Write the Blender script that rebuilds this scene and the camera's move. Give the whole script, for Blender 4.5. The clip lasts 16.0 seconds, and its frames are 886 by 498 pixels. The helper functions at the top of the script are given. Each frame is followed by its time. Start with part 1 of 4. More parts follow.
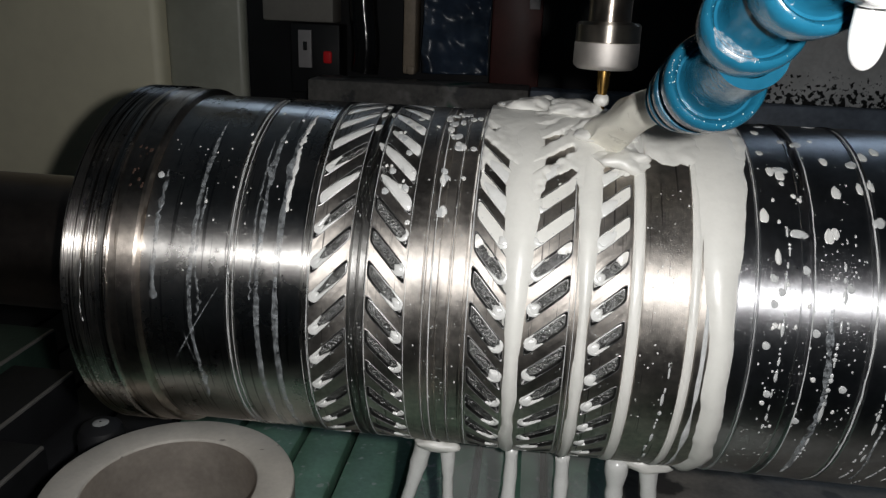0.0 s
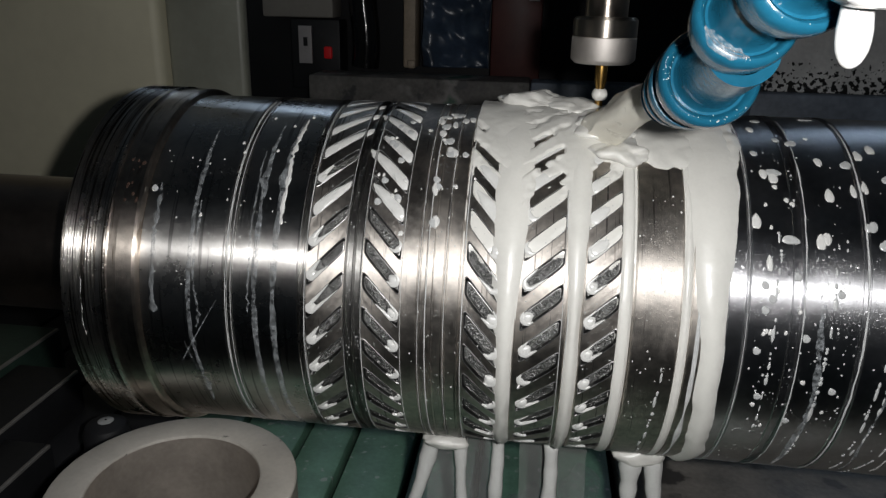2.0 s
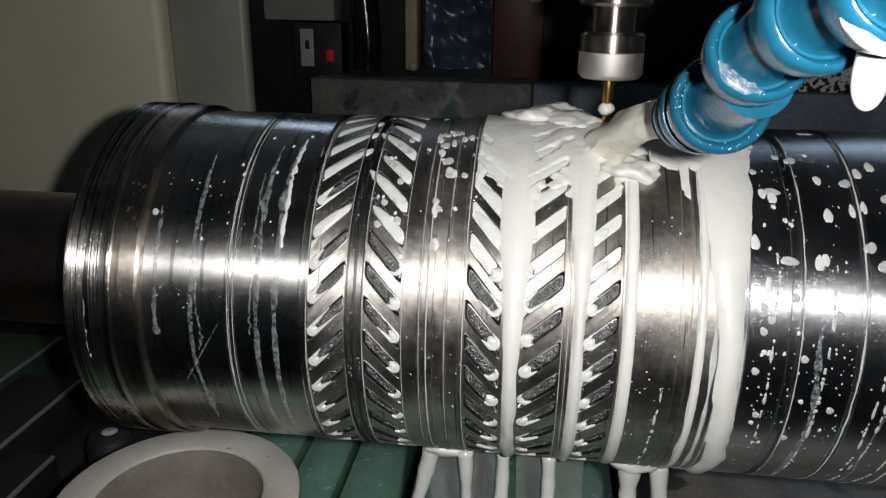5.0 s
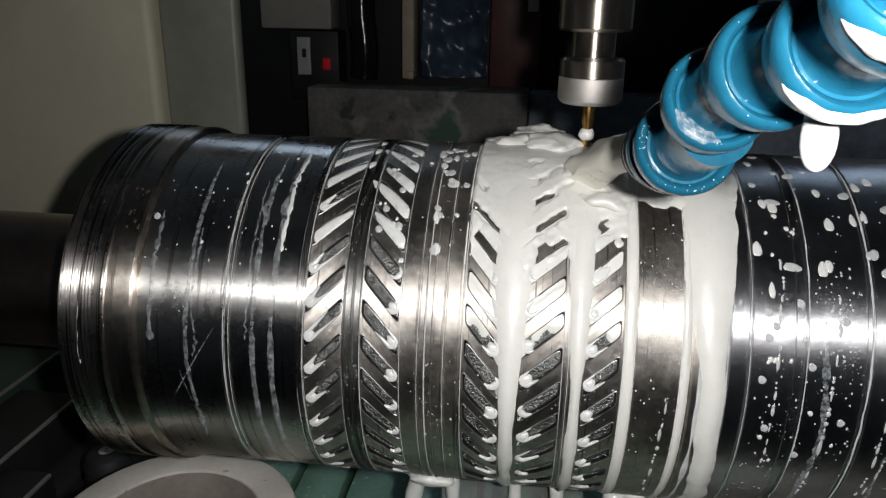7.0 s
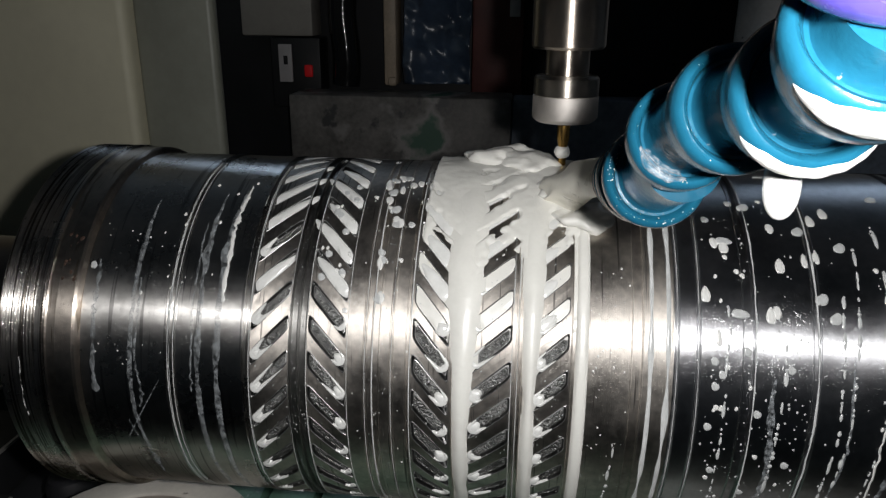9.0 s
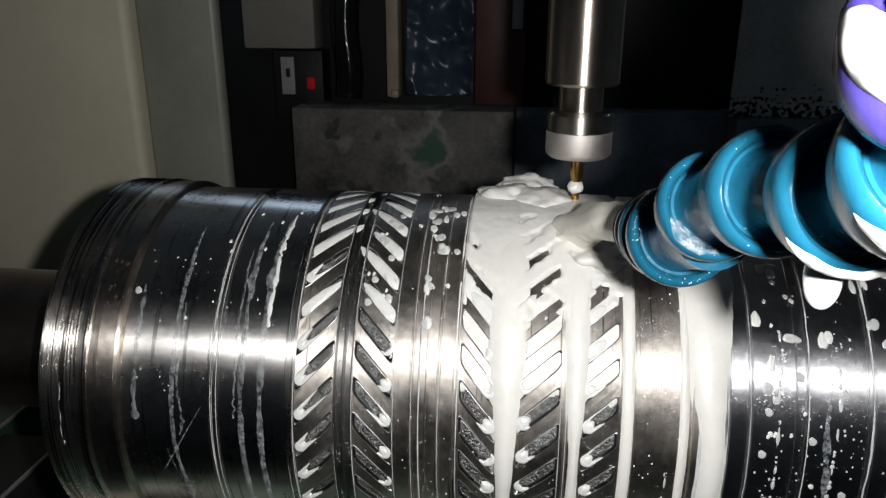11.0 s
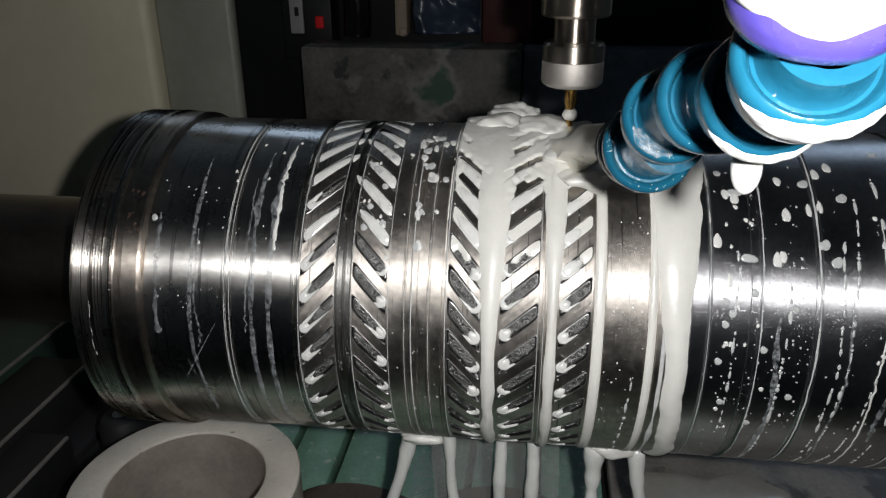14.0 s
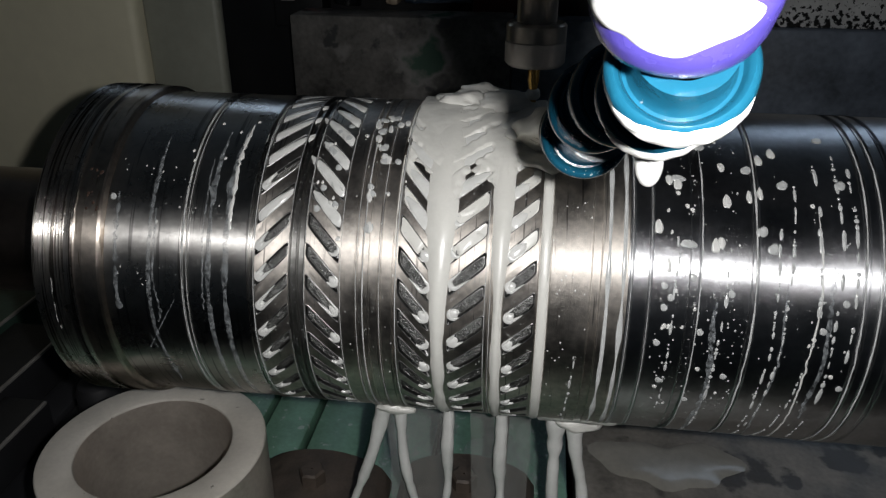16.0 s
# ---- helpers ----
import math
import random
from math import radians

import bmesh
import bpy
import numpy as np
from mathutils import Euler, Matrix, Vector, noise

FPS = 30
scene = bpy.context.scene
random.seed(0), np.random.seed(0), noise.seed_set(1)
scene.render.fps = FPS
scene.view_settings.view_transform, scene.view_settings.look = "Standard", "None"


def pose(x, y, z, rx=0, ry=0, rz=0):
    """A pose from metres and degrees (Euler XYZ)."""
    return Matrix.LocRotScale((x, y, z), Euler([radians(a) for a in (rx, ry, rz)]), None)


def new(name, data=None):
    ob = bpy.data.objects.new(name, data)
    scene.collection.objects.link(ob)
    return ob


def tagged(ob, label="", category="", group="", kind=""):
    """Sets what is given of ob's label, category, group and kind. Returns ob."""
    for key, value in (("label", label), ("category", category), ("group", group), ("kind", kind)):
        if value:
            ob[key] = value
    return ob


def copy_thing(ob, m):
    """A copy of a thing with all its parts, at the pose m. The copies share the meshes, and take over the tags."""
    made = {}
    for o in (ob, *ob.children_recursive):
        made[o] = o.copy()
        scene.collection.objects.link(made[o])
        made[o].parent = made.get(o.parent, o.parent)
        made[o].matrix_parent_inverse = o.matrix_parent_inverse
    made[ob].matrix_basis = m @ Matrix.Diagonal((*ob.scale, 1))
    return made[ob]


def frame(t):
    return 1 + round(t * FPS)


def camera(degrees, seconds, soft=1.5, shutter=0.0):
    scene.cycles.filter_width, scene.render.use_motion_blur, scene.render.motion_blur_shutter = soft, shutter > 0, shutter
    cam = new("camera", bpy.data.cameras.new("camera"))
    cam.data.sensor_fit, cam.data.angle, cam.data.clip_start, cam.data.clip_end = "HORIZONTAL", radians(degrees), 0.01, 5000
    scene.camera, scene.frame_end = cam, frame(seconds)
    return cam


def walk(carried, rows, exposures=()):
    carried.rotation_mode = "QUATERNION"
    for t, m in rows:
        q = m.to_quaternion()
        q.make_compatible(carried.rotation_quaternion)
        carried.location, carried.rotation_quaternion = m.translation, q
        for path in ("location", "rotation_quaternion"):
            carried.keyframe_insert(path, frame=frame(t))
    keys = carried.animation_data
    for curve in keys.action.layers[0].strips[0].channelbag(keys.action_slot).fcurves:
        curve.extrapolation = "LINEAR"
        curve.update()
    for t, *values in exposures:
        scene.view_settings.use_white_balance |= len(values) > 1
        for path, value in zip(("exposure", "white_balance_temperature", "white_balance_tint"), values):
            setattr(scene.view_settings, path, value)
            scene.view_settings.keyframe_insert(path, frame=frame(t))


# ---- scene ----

# ---------------------------------------------------------------- camera
# the roller's axis runs along x at y = 0, z = AXIS; the machine table's top is z = 0
AXIS = 0.14
cam = camera(62.43, 16.0, soft=1.3)
# t, x, y, z, yaw, pitch, roll
CAM = [
    (0, 0.0000, -0.2310, 0.2256, 7.47, -18.37, -2.13),
    (0.5, 0.0031, -0.2288, 0.2269, 7.41, -18.16, -1.79),
    (1, 0.0082, -0.2288, 0.2266, 7.49, -18.49, -1.41),
    (1.5, 0.0068, -0.2316, 0.2272, 7.62, -18.69, -1.28),
    (2, 0.0011, -0.2322, 0.2272, 7.51, -18.95, -1.20),
    (2.5, 0.0007, -0.2319, 0.2302, 7.48, -19.15, -0.73),
    (3, -0.0019, -0.2337, 0.2294, 7.53, -19.28, -1.16),
    (3.5, -0.0031, -0.2345, 0.2307, 7.82, -19.30, -1.12),
    (4, -0.0037, -0.2339, 0.2310, 7.62, -19.23, -0.84),
    (6.5, 0.0045, -0.2275, 0.2375, 7.44, -19.03, -0.68),
    (7, 0.0053, -0.2264, 0.2386, 7.72, -18.92, -0.86),
    (7.5, 0.0061, -0.2248, 0.2387, 7.52, -18.92, -0.90),
    (8, 0.0068, -0.2240, 0.2379, 7.23, -19.10, -0.73),
    (8.5, 0.0086, -0.2226, 0.2400, 6.78, -18.97, -0.52),
    (11, 0.0040, -0.2175, 0.2521, 6.51, -18.51, -0.19),
    (11.5, -0.0018, -0.2214, 0.2518, 6.81, -18.77, -0.09),
    (12, -0.0010, -0.2256, 0.2507, 6.65, -19.12, -0.05),
    (12.5, -0.0007, -0.2299, 0.2494, 6.95, -19.78, 0.09),
    (13, -0.0005, -0.2328, 0.2479, 7.07, -20.54, -0.02),
    (13.5, 0.0036, -0.2331, 0.2511, 7.08, -21.94, 0.48),
    (14, 0.0088, -0.2363, 0.2519, 7.24, -22.91, 0.27),
    (14.5, 0.0180, -0.2358, 0.2528, 6.98, -23.39, 0.50),
    (15, 0.0250, -0.2327, 0.2559, 7.12, -24.55, 1.14),
    (15.5, 0.0232, -0.2340, 0.2582, 7.00, -25.17, 0.78),
    (16, 0.0205, -0.2387, 0.2564, 7.35, -25.38, -0.36),
]
walk(cam, [(t, pose(x, y, z, 90 + pitch, roll, yaw)) for t, x, y, z, yaw, pitch, roll in CAM],
     [(0, 0.36), (1.5, 0.32), (2.5, 0.31), (3.5, 0.72), (4.2, 0.72), (6.5, 0.54), (8.0, 0.52), (8.5, 0.33), (11.0, 0.68), (12.5, 0.76), (13.5, 0.72), (14.5, 0.46), (15.0, 0.38), (16.0, 0.38)])

# t, shift of the table along x (m), turn of the roller (degrees, top moving away from the camera)
TABLE_MOVE = [
    (0, -0.0000, 0.00), (0.5, -0.0030, -3.49), (1, -0.0035, -5.51), (1.5, -0.0033, -5.81),
    (2, -0.0016, -4.10), (2.5, 0.0013, -0.76), (3, 0.0022, 0.72), (3.5, 0.0022, 1.97),
    (4, -0.0009, -0.82), (4.5, -0.0036, -4.30), (5, -0.0042, -5.60), (5.5, -0.0032, -4.90),
    (6, -0.0008, -2.00), (6.5, 0.0010, 0.26), (7, 0.0022, 1.86), (7.5, 0.0016, 2.43),
    (8, -0.0016, -0.43), (8.5, -0.0040, -2.88), (9, -0.0050, -5.50), (9.5, -0.0045, -5.80),
    (10, -0.0020, -4.00), (10.5, 0.0012, -1.80), (11, 0.0031, -0.61), (11.5, 0.0010, -0.42),
    (12, -0.0021, -3.26), (12.5, -0.0046, -5.69), (13, -0.0054, -7.65), (13.5, -0.0032, -5.53),
    (14, -0.0003, -3.10), (14.5, 0.0016, -1.65), (15, 0.0038, 1.33), (15.5, 0.0006, -0.01),
    (16, -0.0029, -4.72),
]

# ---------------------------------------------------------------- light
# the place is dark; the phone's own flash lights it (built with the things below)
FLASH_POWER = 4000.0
world = bpy.data.worlds.new("world")
scene.world = world
world.use_nodes = True
world.node_tree.nodes["Background"].inputs[0].default_value = (0.75, 0.85, 1.0, 1)
world.node_tree.nodes["Background"].inputs[1].default_value = 0.02


# dim daylight from a high window strip in the wall behind the machine
window_lamp = bpy.data.lights.new("window_light", "AREA")
window_lamp.shape, window_lamp.size, window_lamp.size_y, window_lamp.energy, window_lamp.color = "RECTANGLE", 2.0, 0.30, 3.3, (0.60, 0.77, 1.0)
new("window_light", window_lamp).matrix_world = pose(0.05, 1.095, 1.06, -90)


# ---------------------------------------------------------------- materials
def material(name, base, rough=0.5, metal=0.0, vary=0.25, scale=40.0, bump=0.0, bump_scale=300.0, spec=0.5, detail=6.0):
    """Principled material: colour broken up by noise at two scales, roughness varied, fine bump."""
    m = bpy.data.materials.new(name)
    m.use_nodes = True
    nt = m.node_tree
    b = nt.nodes["Principled BSDF"]
    b.inputs["Metallic"].default_value = metal
    b.inputs["Specular IOR Level"].default_value = spec
    tc = nt.nodes.new("ShaderNodeTexCoord")
    n1 = nt.nodes.new("ShaderNodeTexNoise")
    n1.inputs["Scale"].default_value, n1.inputs["Detail"].default_value = scale, detail
    n2 = nt.nodes.new("ShaderNodeTexNoise")
    n2.inputs["Scale"].default_value, n2.inputs["Detail"].default_value = scale * 9, 4
    mix = nt.nodes.new("ShaderNodeMath")
    mix.operation = "MULTIPLY_ADD"
    mix.inputs[1].default_value = 0.4
    nt.links.new(tc.outputs["Object"], n1.inputs["Vector"])
    nt.links.new(tc.outputs["Object"], n2.inputs["Vector"])
    nt.links.new(n2.outputs["Fac"], mix.inputs[0])
    nt.links.new(n1.outputs["Fac"], mix.inputs[2])
    ramp = nt.nodes.new("ShaderNodeValToRGB")
    ramp.color_ramp.elements[0].position, ramp.color_ramp.elements[1].position = 0.45, 0.95
    ramp.color_ramp.elements[0].color = (*[c * (1 - vary) for c in base], 1)
    ramp.color_ramp.elements[1].color = (*[min(1, c * (1 + vary)) for c in base], 1)
    nt.links.new(mix.outputs[0], ramp.inputs[0])
    nt.links.new(ramp.outputs[0], b.inputs["Base Color"])
    rr = nt.nodes.new("ShaderNodeMapRange")
    rr.inputs["From Min"].default_value, rr.inputs["From Max"].default_value = 0.4, 1.0
    rr.inputs["To Min"].default_value, rr.inputs["To Max"].default_value = max(0.03, rough * 0.8), min(1, rough * 1.2)
    nt.links.new(mix.outputs[0], rr.inputs["Value"])
    nt.links.new(rr.outputs[0], b.inputs["Roughness"])
    if bump:
        n3 = nt.nodes.new("ShaderNodeTexNoise")
        n3.inputs["Scale"].default_value, n3.inputs["Detail"].default_value = bump_scale, 5
        nt.links.new(tc.outputs["Object"], n3.inputs["Vector"])
        bp = nt.nodes.new("ShaderNodeBump")
        bp.inputs["Strength"].default_value, bp.inputs["Distance"].default_value = bump, 0.001
        nt.links.new(n3.outputs["Fac"], bp.inputs["Height"])
        nt.links.new(bp.outputs[0], b.inputs["Normal"])
    return m


def turned_steel(name, base, rough, aniso, vary=0.18, axis="X", beads=0.10, marks=0.22, pitch=5000):
    """Turned steel: rings of fine tool marks round an axis, which draw the highlight out along it."""
    m = material(name, base, rough, 1.0, vary, 60.0)
    nt = m.node_tree
    b = nt.nodes["Principled BSDF"]
    tan = nt.nodes.new("ShaderNodeTangent")
    tan.direction_type, tan.axis = "RADIAL", axis
    nt.links.new(tan.outputs[0], b.inputs["Tangent"])
    b.inputs["Anisotropic"].default_value = aniso
    b.inputs["Anisotropic Rotation"].default_value = 0.25
    tc = nt.nodes.new("ShaderNodeTexCoord")
    mp = nt.nodes.new("ShaderNodeMapping")
    mp.inputs["Scale"].default_value = (pitch, 60, 60) if axis == "X" else (60, 60, pitch)
    nz = nt.nodes.new("ShaderNodeTexNoise")
    nz.inputs["Scale"].default_value, nz.inputs["Detail"].default_value = 1.0, 3
    nt.links.new(tc.outputs["Object"], mp.inputs["Vector"])
    nt.links.new(mp.outputs[0], nz.inputs["Vector"])
    bp = nt.nodes.new("ShaderNodeBump")
    bp.inputs["Strength"].default_value, bp.inputs["Distance"].default_value = marks, 0.0001
    nt.links.new(nz.outputs["Fac"], bp.inputs["Height"])
    # fine wet beads that make the highlight sparkle
    bead = nt.nodes.new("ShaderNodeTexNoise")
    bead.inputs["Scale"].default_value, bead.inputs["Detail"].default_value = 2600, 2
    lift = nt.nodes.new("ShaderNodeMapRange")
    lift.inputs["From Min"].default_value, lift.inputs["From Max"].default_value = 0.60, 0.75
    bp2 = nt.nodes.new("ShaderNodeBump")
    bp2.inputs["Strength"].default_value, bp2.inputs["Distance"].default_value = beads, 0.0001
    nt.links.new(tc.outputs["Object"], bead.inputs["Vector"])
    nt.links.new(bead.outputs["Fac"], lift.inputs["Value"])
    nt.links.new(lift.outputs[0], bp2.inputs["Height"])
    nt.links.new(bp.outputs[0], bp2.inputs["Normal"])
    nt.links.new(bp2.outputs[0], b.inputs["Normal"])
    return m


def glow(name, colour, strength):
    m = bpy.data.materials.new(name)
    m.use_nodes = True
    b = m.node_tree.nodes["Principled BSDF"]
    b.inputs["Base Color"].default_value = (*colour, 1)
    b.inputs["Emission Color"].default_value = (*colour, 1)
    b.inputs["Emission Strength"].default_value = strength
    return m


def film(name, colour, cover, scale, reach=0.55):
    """A thin broken film of dried coolant: patches of paint-like milk with clear gaps."""
    m = material(name, colour, 0.45, 0, 0.1, 80)
    nt = m.node_tree
    b = nt.nodes["Principled BSDF"]
    tc = nt.nodes.new("ShaderNodeTexCoord")
    nz = nt.nodes.new("ShaderNodeTexNoise")
    nz.inputs["Scale"].default_value, nz.inputs["Detail"].default_value = scale, 7
    nz.inputs["Roughness"].default_value = 0.7
    mr = nt.nodes.new("ShaderNodeMapRange")
    mr.inputs["From Min"].default_value, mr.inputs["From Max"].default_value = 0.56 - cover * 0.3, 0.86 - cover * 0.3
    mr.inputs["To Max"].default_value = reach
    nt.links.new(tc.outputs["Object"], nz.inputs["Vector"])
    nt.links.new(nz.outputs["Fac"], mr.inputs["Value"])
    nt.links.new(mr.outputs[0], b.inputs["Alpha"])
    return m


def splashed(m, colour, level, scale, stretch=(1, 1, 1)):
    """Adds spots and smears of another colour, with shapes of their own, over a material's colour."""
    nt = m.node_tree
    b = nt.nodes["Principled BSDF"]
    tc = nt.nodes.new("ShaderNodeTexCoord")
    mp = nt.nodes.new("ShaderNodeMapping")
    mp.inputs["Scale"].default_value = stretch
    n = nt.nodes.new("ShaderNodeTexNoise")
    n.inputs["Scale"].default_value, n.inputs["Detail"].default_value = scale, 5
    mr = nt.nodes.new("ShaderNodeMapRange")
    mr.inputs["From Min"].default_value, mr.inputs["From Max"].default_value = level, level + 0.05
    mix = nt.nodes.new("ShaderNodeMix")
    mix.data_type = "RGBA"
    old = b.inputs["Base Color"].links[0].from_socket
    nt.links.new(tc.outputs["Object"], mp.inputs["Vector"])
    nt.links.new(mp.outputs[0], n.inputs["Vector"])
    nt.links.new(n.outputs["Fac"], mr.inputs["Value"])
    nt.links.new(mr.outputs[0], mix.inputs["Factor"])
    nt.links.new(old, mix.inputs["A"])
    mix.inputs["B"].default_value = (*colour, 1)
    nt.links.new(mix.outputs["Result"], b.inputs["Base Color"])
    return m


STEEL = turned_steel("turned_steel", (0.49, 0.475, 0.455), 0.29, 0.97, 0.25, beads=0.20)
STEEL_WET = turned_steel("wet_steel", (0.48, 0.48, 0.495), 0.34, 0.94, 0.3, beads=0.22)
SATIN = turned_steel("satin_steel", (0.57, 0.53, 0.485), 0.575, 0.85, 0.5, beads=0.30, marks=0.40)
STEEL_ROUGH = turned_steel("coarse_turned_steel", (0.42, 0.40, 0.375), 0.28, 0.97, 0.35, beads=0.2, marks=0.45, pitch=2200)
# the grooves' recess shade is carried by a darker base colour
GROOVE_STEEL = turned_steel("recess_dark_groove_steel", (0.23, 0.225, 0.215), 0.40, 0.8, 0.4, beads=0.9, marks=0.3)
STEEL_BAND = turned_steel("ground_steel_band", (0.46, 0.41, 0.36), 0.33, 0.95, 0.4, beads=0.3)
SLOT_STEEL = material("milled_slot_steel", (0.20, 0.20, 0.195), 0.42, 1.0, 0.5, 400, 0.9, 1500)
# shade on the slot walls is put into this darker steel
SHADED_SLOT_WALL = material("shaded_slot_wall", (0.10, 0.10, 0.098), 0.35, 1.0, 0.4, 300)
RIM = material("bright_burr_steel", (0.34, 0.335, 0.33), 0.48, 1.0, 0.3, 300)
SHAFT_STEEL = material("dark_shaft_steel", (0.20, 0.16, 0.135), 0.33, 1.0, 0.15, 40, 0.05, 600)
CHROME = turned_steel("tool_holder_steel", (0.40, 0.35, 0.30), 0.34, 0.95, 0.15, "Z", 0.0)
NUT_STEEL = turned_steel("nut_steel", (0.34, 0.31, 0.27), 0.38, 0.95, 0.2, "Z", 0.0)
NUT_FRONT = turned_steel("worn_nut_front", (0.52, 0.49, 0.46), 0.62, 0.35, 0.2, "Z", 0.0)
WORN_EDGE = material("worn_guide_edge", (0.40, 0.38, 0.36), 0.55, 0.6, 0.15, 120)
CARBIDE = material("coated_carbide", (0.55, 0.33, 0.10), 0.25, 1.0, 0.2, 300)
FOAM = material("milky_foam", (0.585, 0.577, 0.54), 0.34, 0, 0.05, 120, 0.10, 420)
MILK = material("coolant_milk", (0.58, 0.58, 0.56), 0.22, 0, 0.08, 200)
PUDDLE = material("dull_coolant_puddle", (0.27, 0.255, 0.225), 0.18, 0, 0.15, 40)
THIN_MILK = material("thin_coolant_milk", (0.44, 0.45, 0.445), 0.15, 0, 0.2, 300)
JET_MILK = material("yellowish_coolant_jet", (0.68, 0.655, 0.575), 0.30, 0, 0.08, 160, 0.10, 420)
FILM = film("dried_coolant_film", (0.42, 0.45, 0.47), 0.60, 620)
CURTAIN = material("falling_coolant_sheet", (0.45, 0.45, 0.43), 0.12, 0, 0.25, 60, 0.3, 120)
CURTAIN.node_tree.nodes["Principled BSDF"].inputs["Alpha"].default_value = 0.13
BLUE = material("blue_hose_plastic", (0.006, 0.062, 0.105), 0.22, 0, 0.2, 60, 0.12, 700, 0.45)
# violet stands in for blue plastic overexposed by the near flash
BLOWN_BLUE = material("glare_violet_hose_plastic", (0.050, 0.038, 0.21), 0.25, 0, 0.15, 60, 0.08, 700, 0.5)
BLACK_GAP = material("plain_black", (0.012, 0.012, 0.013), 0.6, 0, 0.2, 90)
RING_WHITE = material("white_ring_face", (0.50, 0.47, 0.42), 0.6, 0, 0.14, 60, 0.15, 400)
RING_BORE = material("ring_bore_steel", (0.40, 0.355, 0.31), 0.42, 0.45, 0.25, 50, 0.1, 300)
# much darker green for the leftmost guide
DARK_GREEN = material("dark_green_guide_paint", (0.030, 0.055, 0.042), 0.4, 0, 0.5, 30, 0.2, 200)
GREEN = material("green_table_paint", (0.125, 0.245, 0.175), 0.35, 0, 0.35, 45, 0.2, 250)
GREY_CAST = material("wet_grey_casting", (0.17, 0.155, 0.135), 0.4, 0, 0.5, 40, 0.4, 160)
RUST = material("rusty_clamp_iron", (0.075, 0.058, 0.046), 0.6, 0.2, 0.45, 90, 0.5, 300)
HOUSING = material("pale_green_housing_paint", (0.62, 0.585, 0.44), 0.5, 0, 0.08, 12, 0.08, 60)
# side strip of the housing, darker than its front
HOUSING_B = material("darker_grey_green_housing", (0.26, 0.265, 0.22), 0.45, 0, 0.14, 20, 0.08, 60)
splashed(STEEL_ROUGH, (0.13, 0.115, 0.10), 0.54, 1.0, (1500, 22, 22))
splashed(STEEL_BAND, (0.26, 0.22, 0.18), 0.58, 1.0, (700, 60, 60))
splashed(SATIN, (0.27, 0.25, 0.23), 0.62, 1.0, (1100, 35, 35))
splashed(STEEL, (0.28, 0.27, 0.26), 0.60, 1.0, (900, 30, 30))
# pale spots on the hose: splashed milk, and wet highlights painted in
splashed(BLUE, (0.36, 0.38, 0.38), 0.72, 420)
splashed(GREEN, (0.30, 0.36, 0.32), 0.62, 160)
splashed(RING_WHITE, (0.10, 0.09, 0.08), 0.68, 180)
splashed(GREY_CAST, (0.05, 0.045, 0.04), 0.55, 45)
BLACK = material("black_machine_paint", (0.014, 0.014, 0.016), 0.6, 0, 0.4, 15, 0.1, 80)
BLOCK = material("stained_grey_block", (0.155, 0.145, 0.135), 0.6, 0, 0.7, 22, 0.3, 90)
splashed(BLOCK, (0.30, 0.285, 0.27), 0.56, 14)
splashed(BLOCK, (0.07, 0.07, 0.07), 0.60, 34)
splashed(BLOCK, (0.06, 0.13, 0.09), 0.62, 14)
BLUE_GREY = material("dark_blue_grey_paint", (0.19, 0.225, 0.28), 0.5, 0, 0.5, 18, 0.15, 80)
CREAM = material("cream_panel_paint", (0.36, 0.335, 0.30), 0.5, 0, 0.1, 20)
WHITE = material("white_label", (0.52, 0.49, 0.49), 0.5, 0, 0.1, 60)
RED = glow("red_pilot_lamp", (0.60, 0.010, 0.014), 0.05)
TAN = material("tan_trim", (0.50, 0.40, 0.30), 0.5, 0, 0.25, 40)
BAG = material("dark_blue_plastic_film", (0.05, 0.075, 0.12), 0.33, 0, 0.5, 25, 0.0, 300, 1.0)
MAROON = material("dark_red_brown_paint", (0.10, 0.030, 0.026), 0.5, 0, 0.3, 30)
RUST_SPOT = material("rust_spot", (0.035, 0.016, 0.009), 0.8, 0, 0.4, 500)
WALL = material("dim_room_wall", (0.25, 0.25, 0.24), 0.8, 0, 0.2, 3)
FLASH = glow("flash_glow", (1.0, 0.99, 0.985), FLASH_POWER)


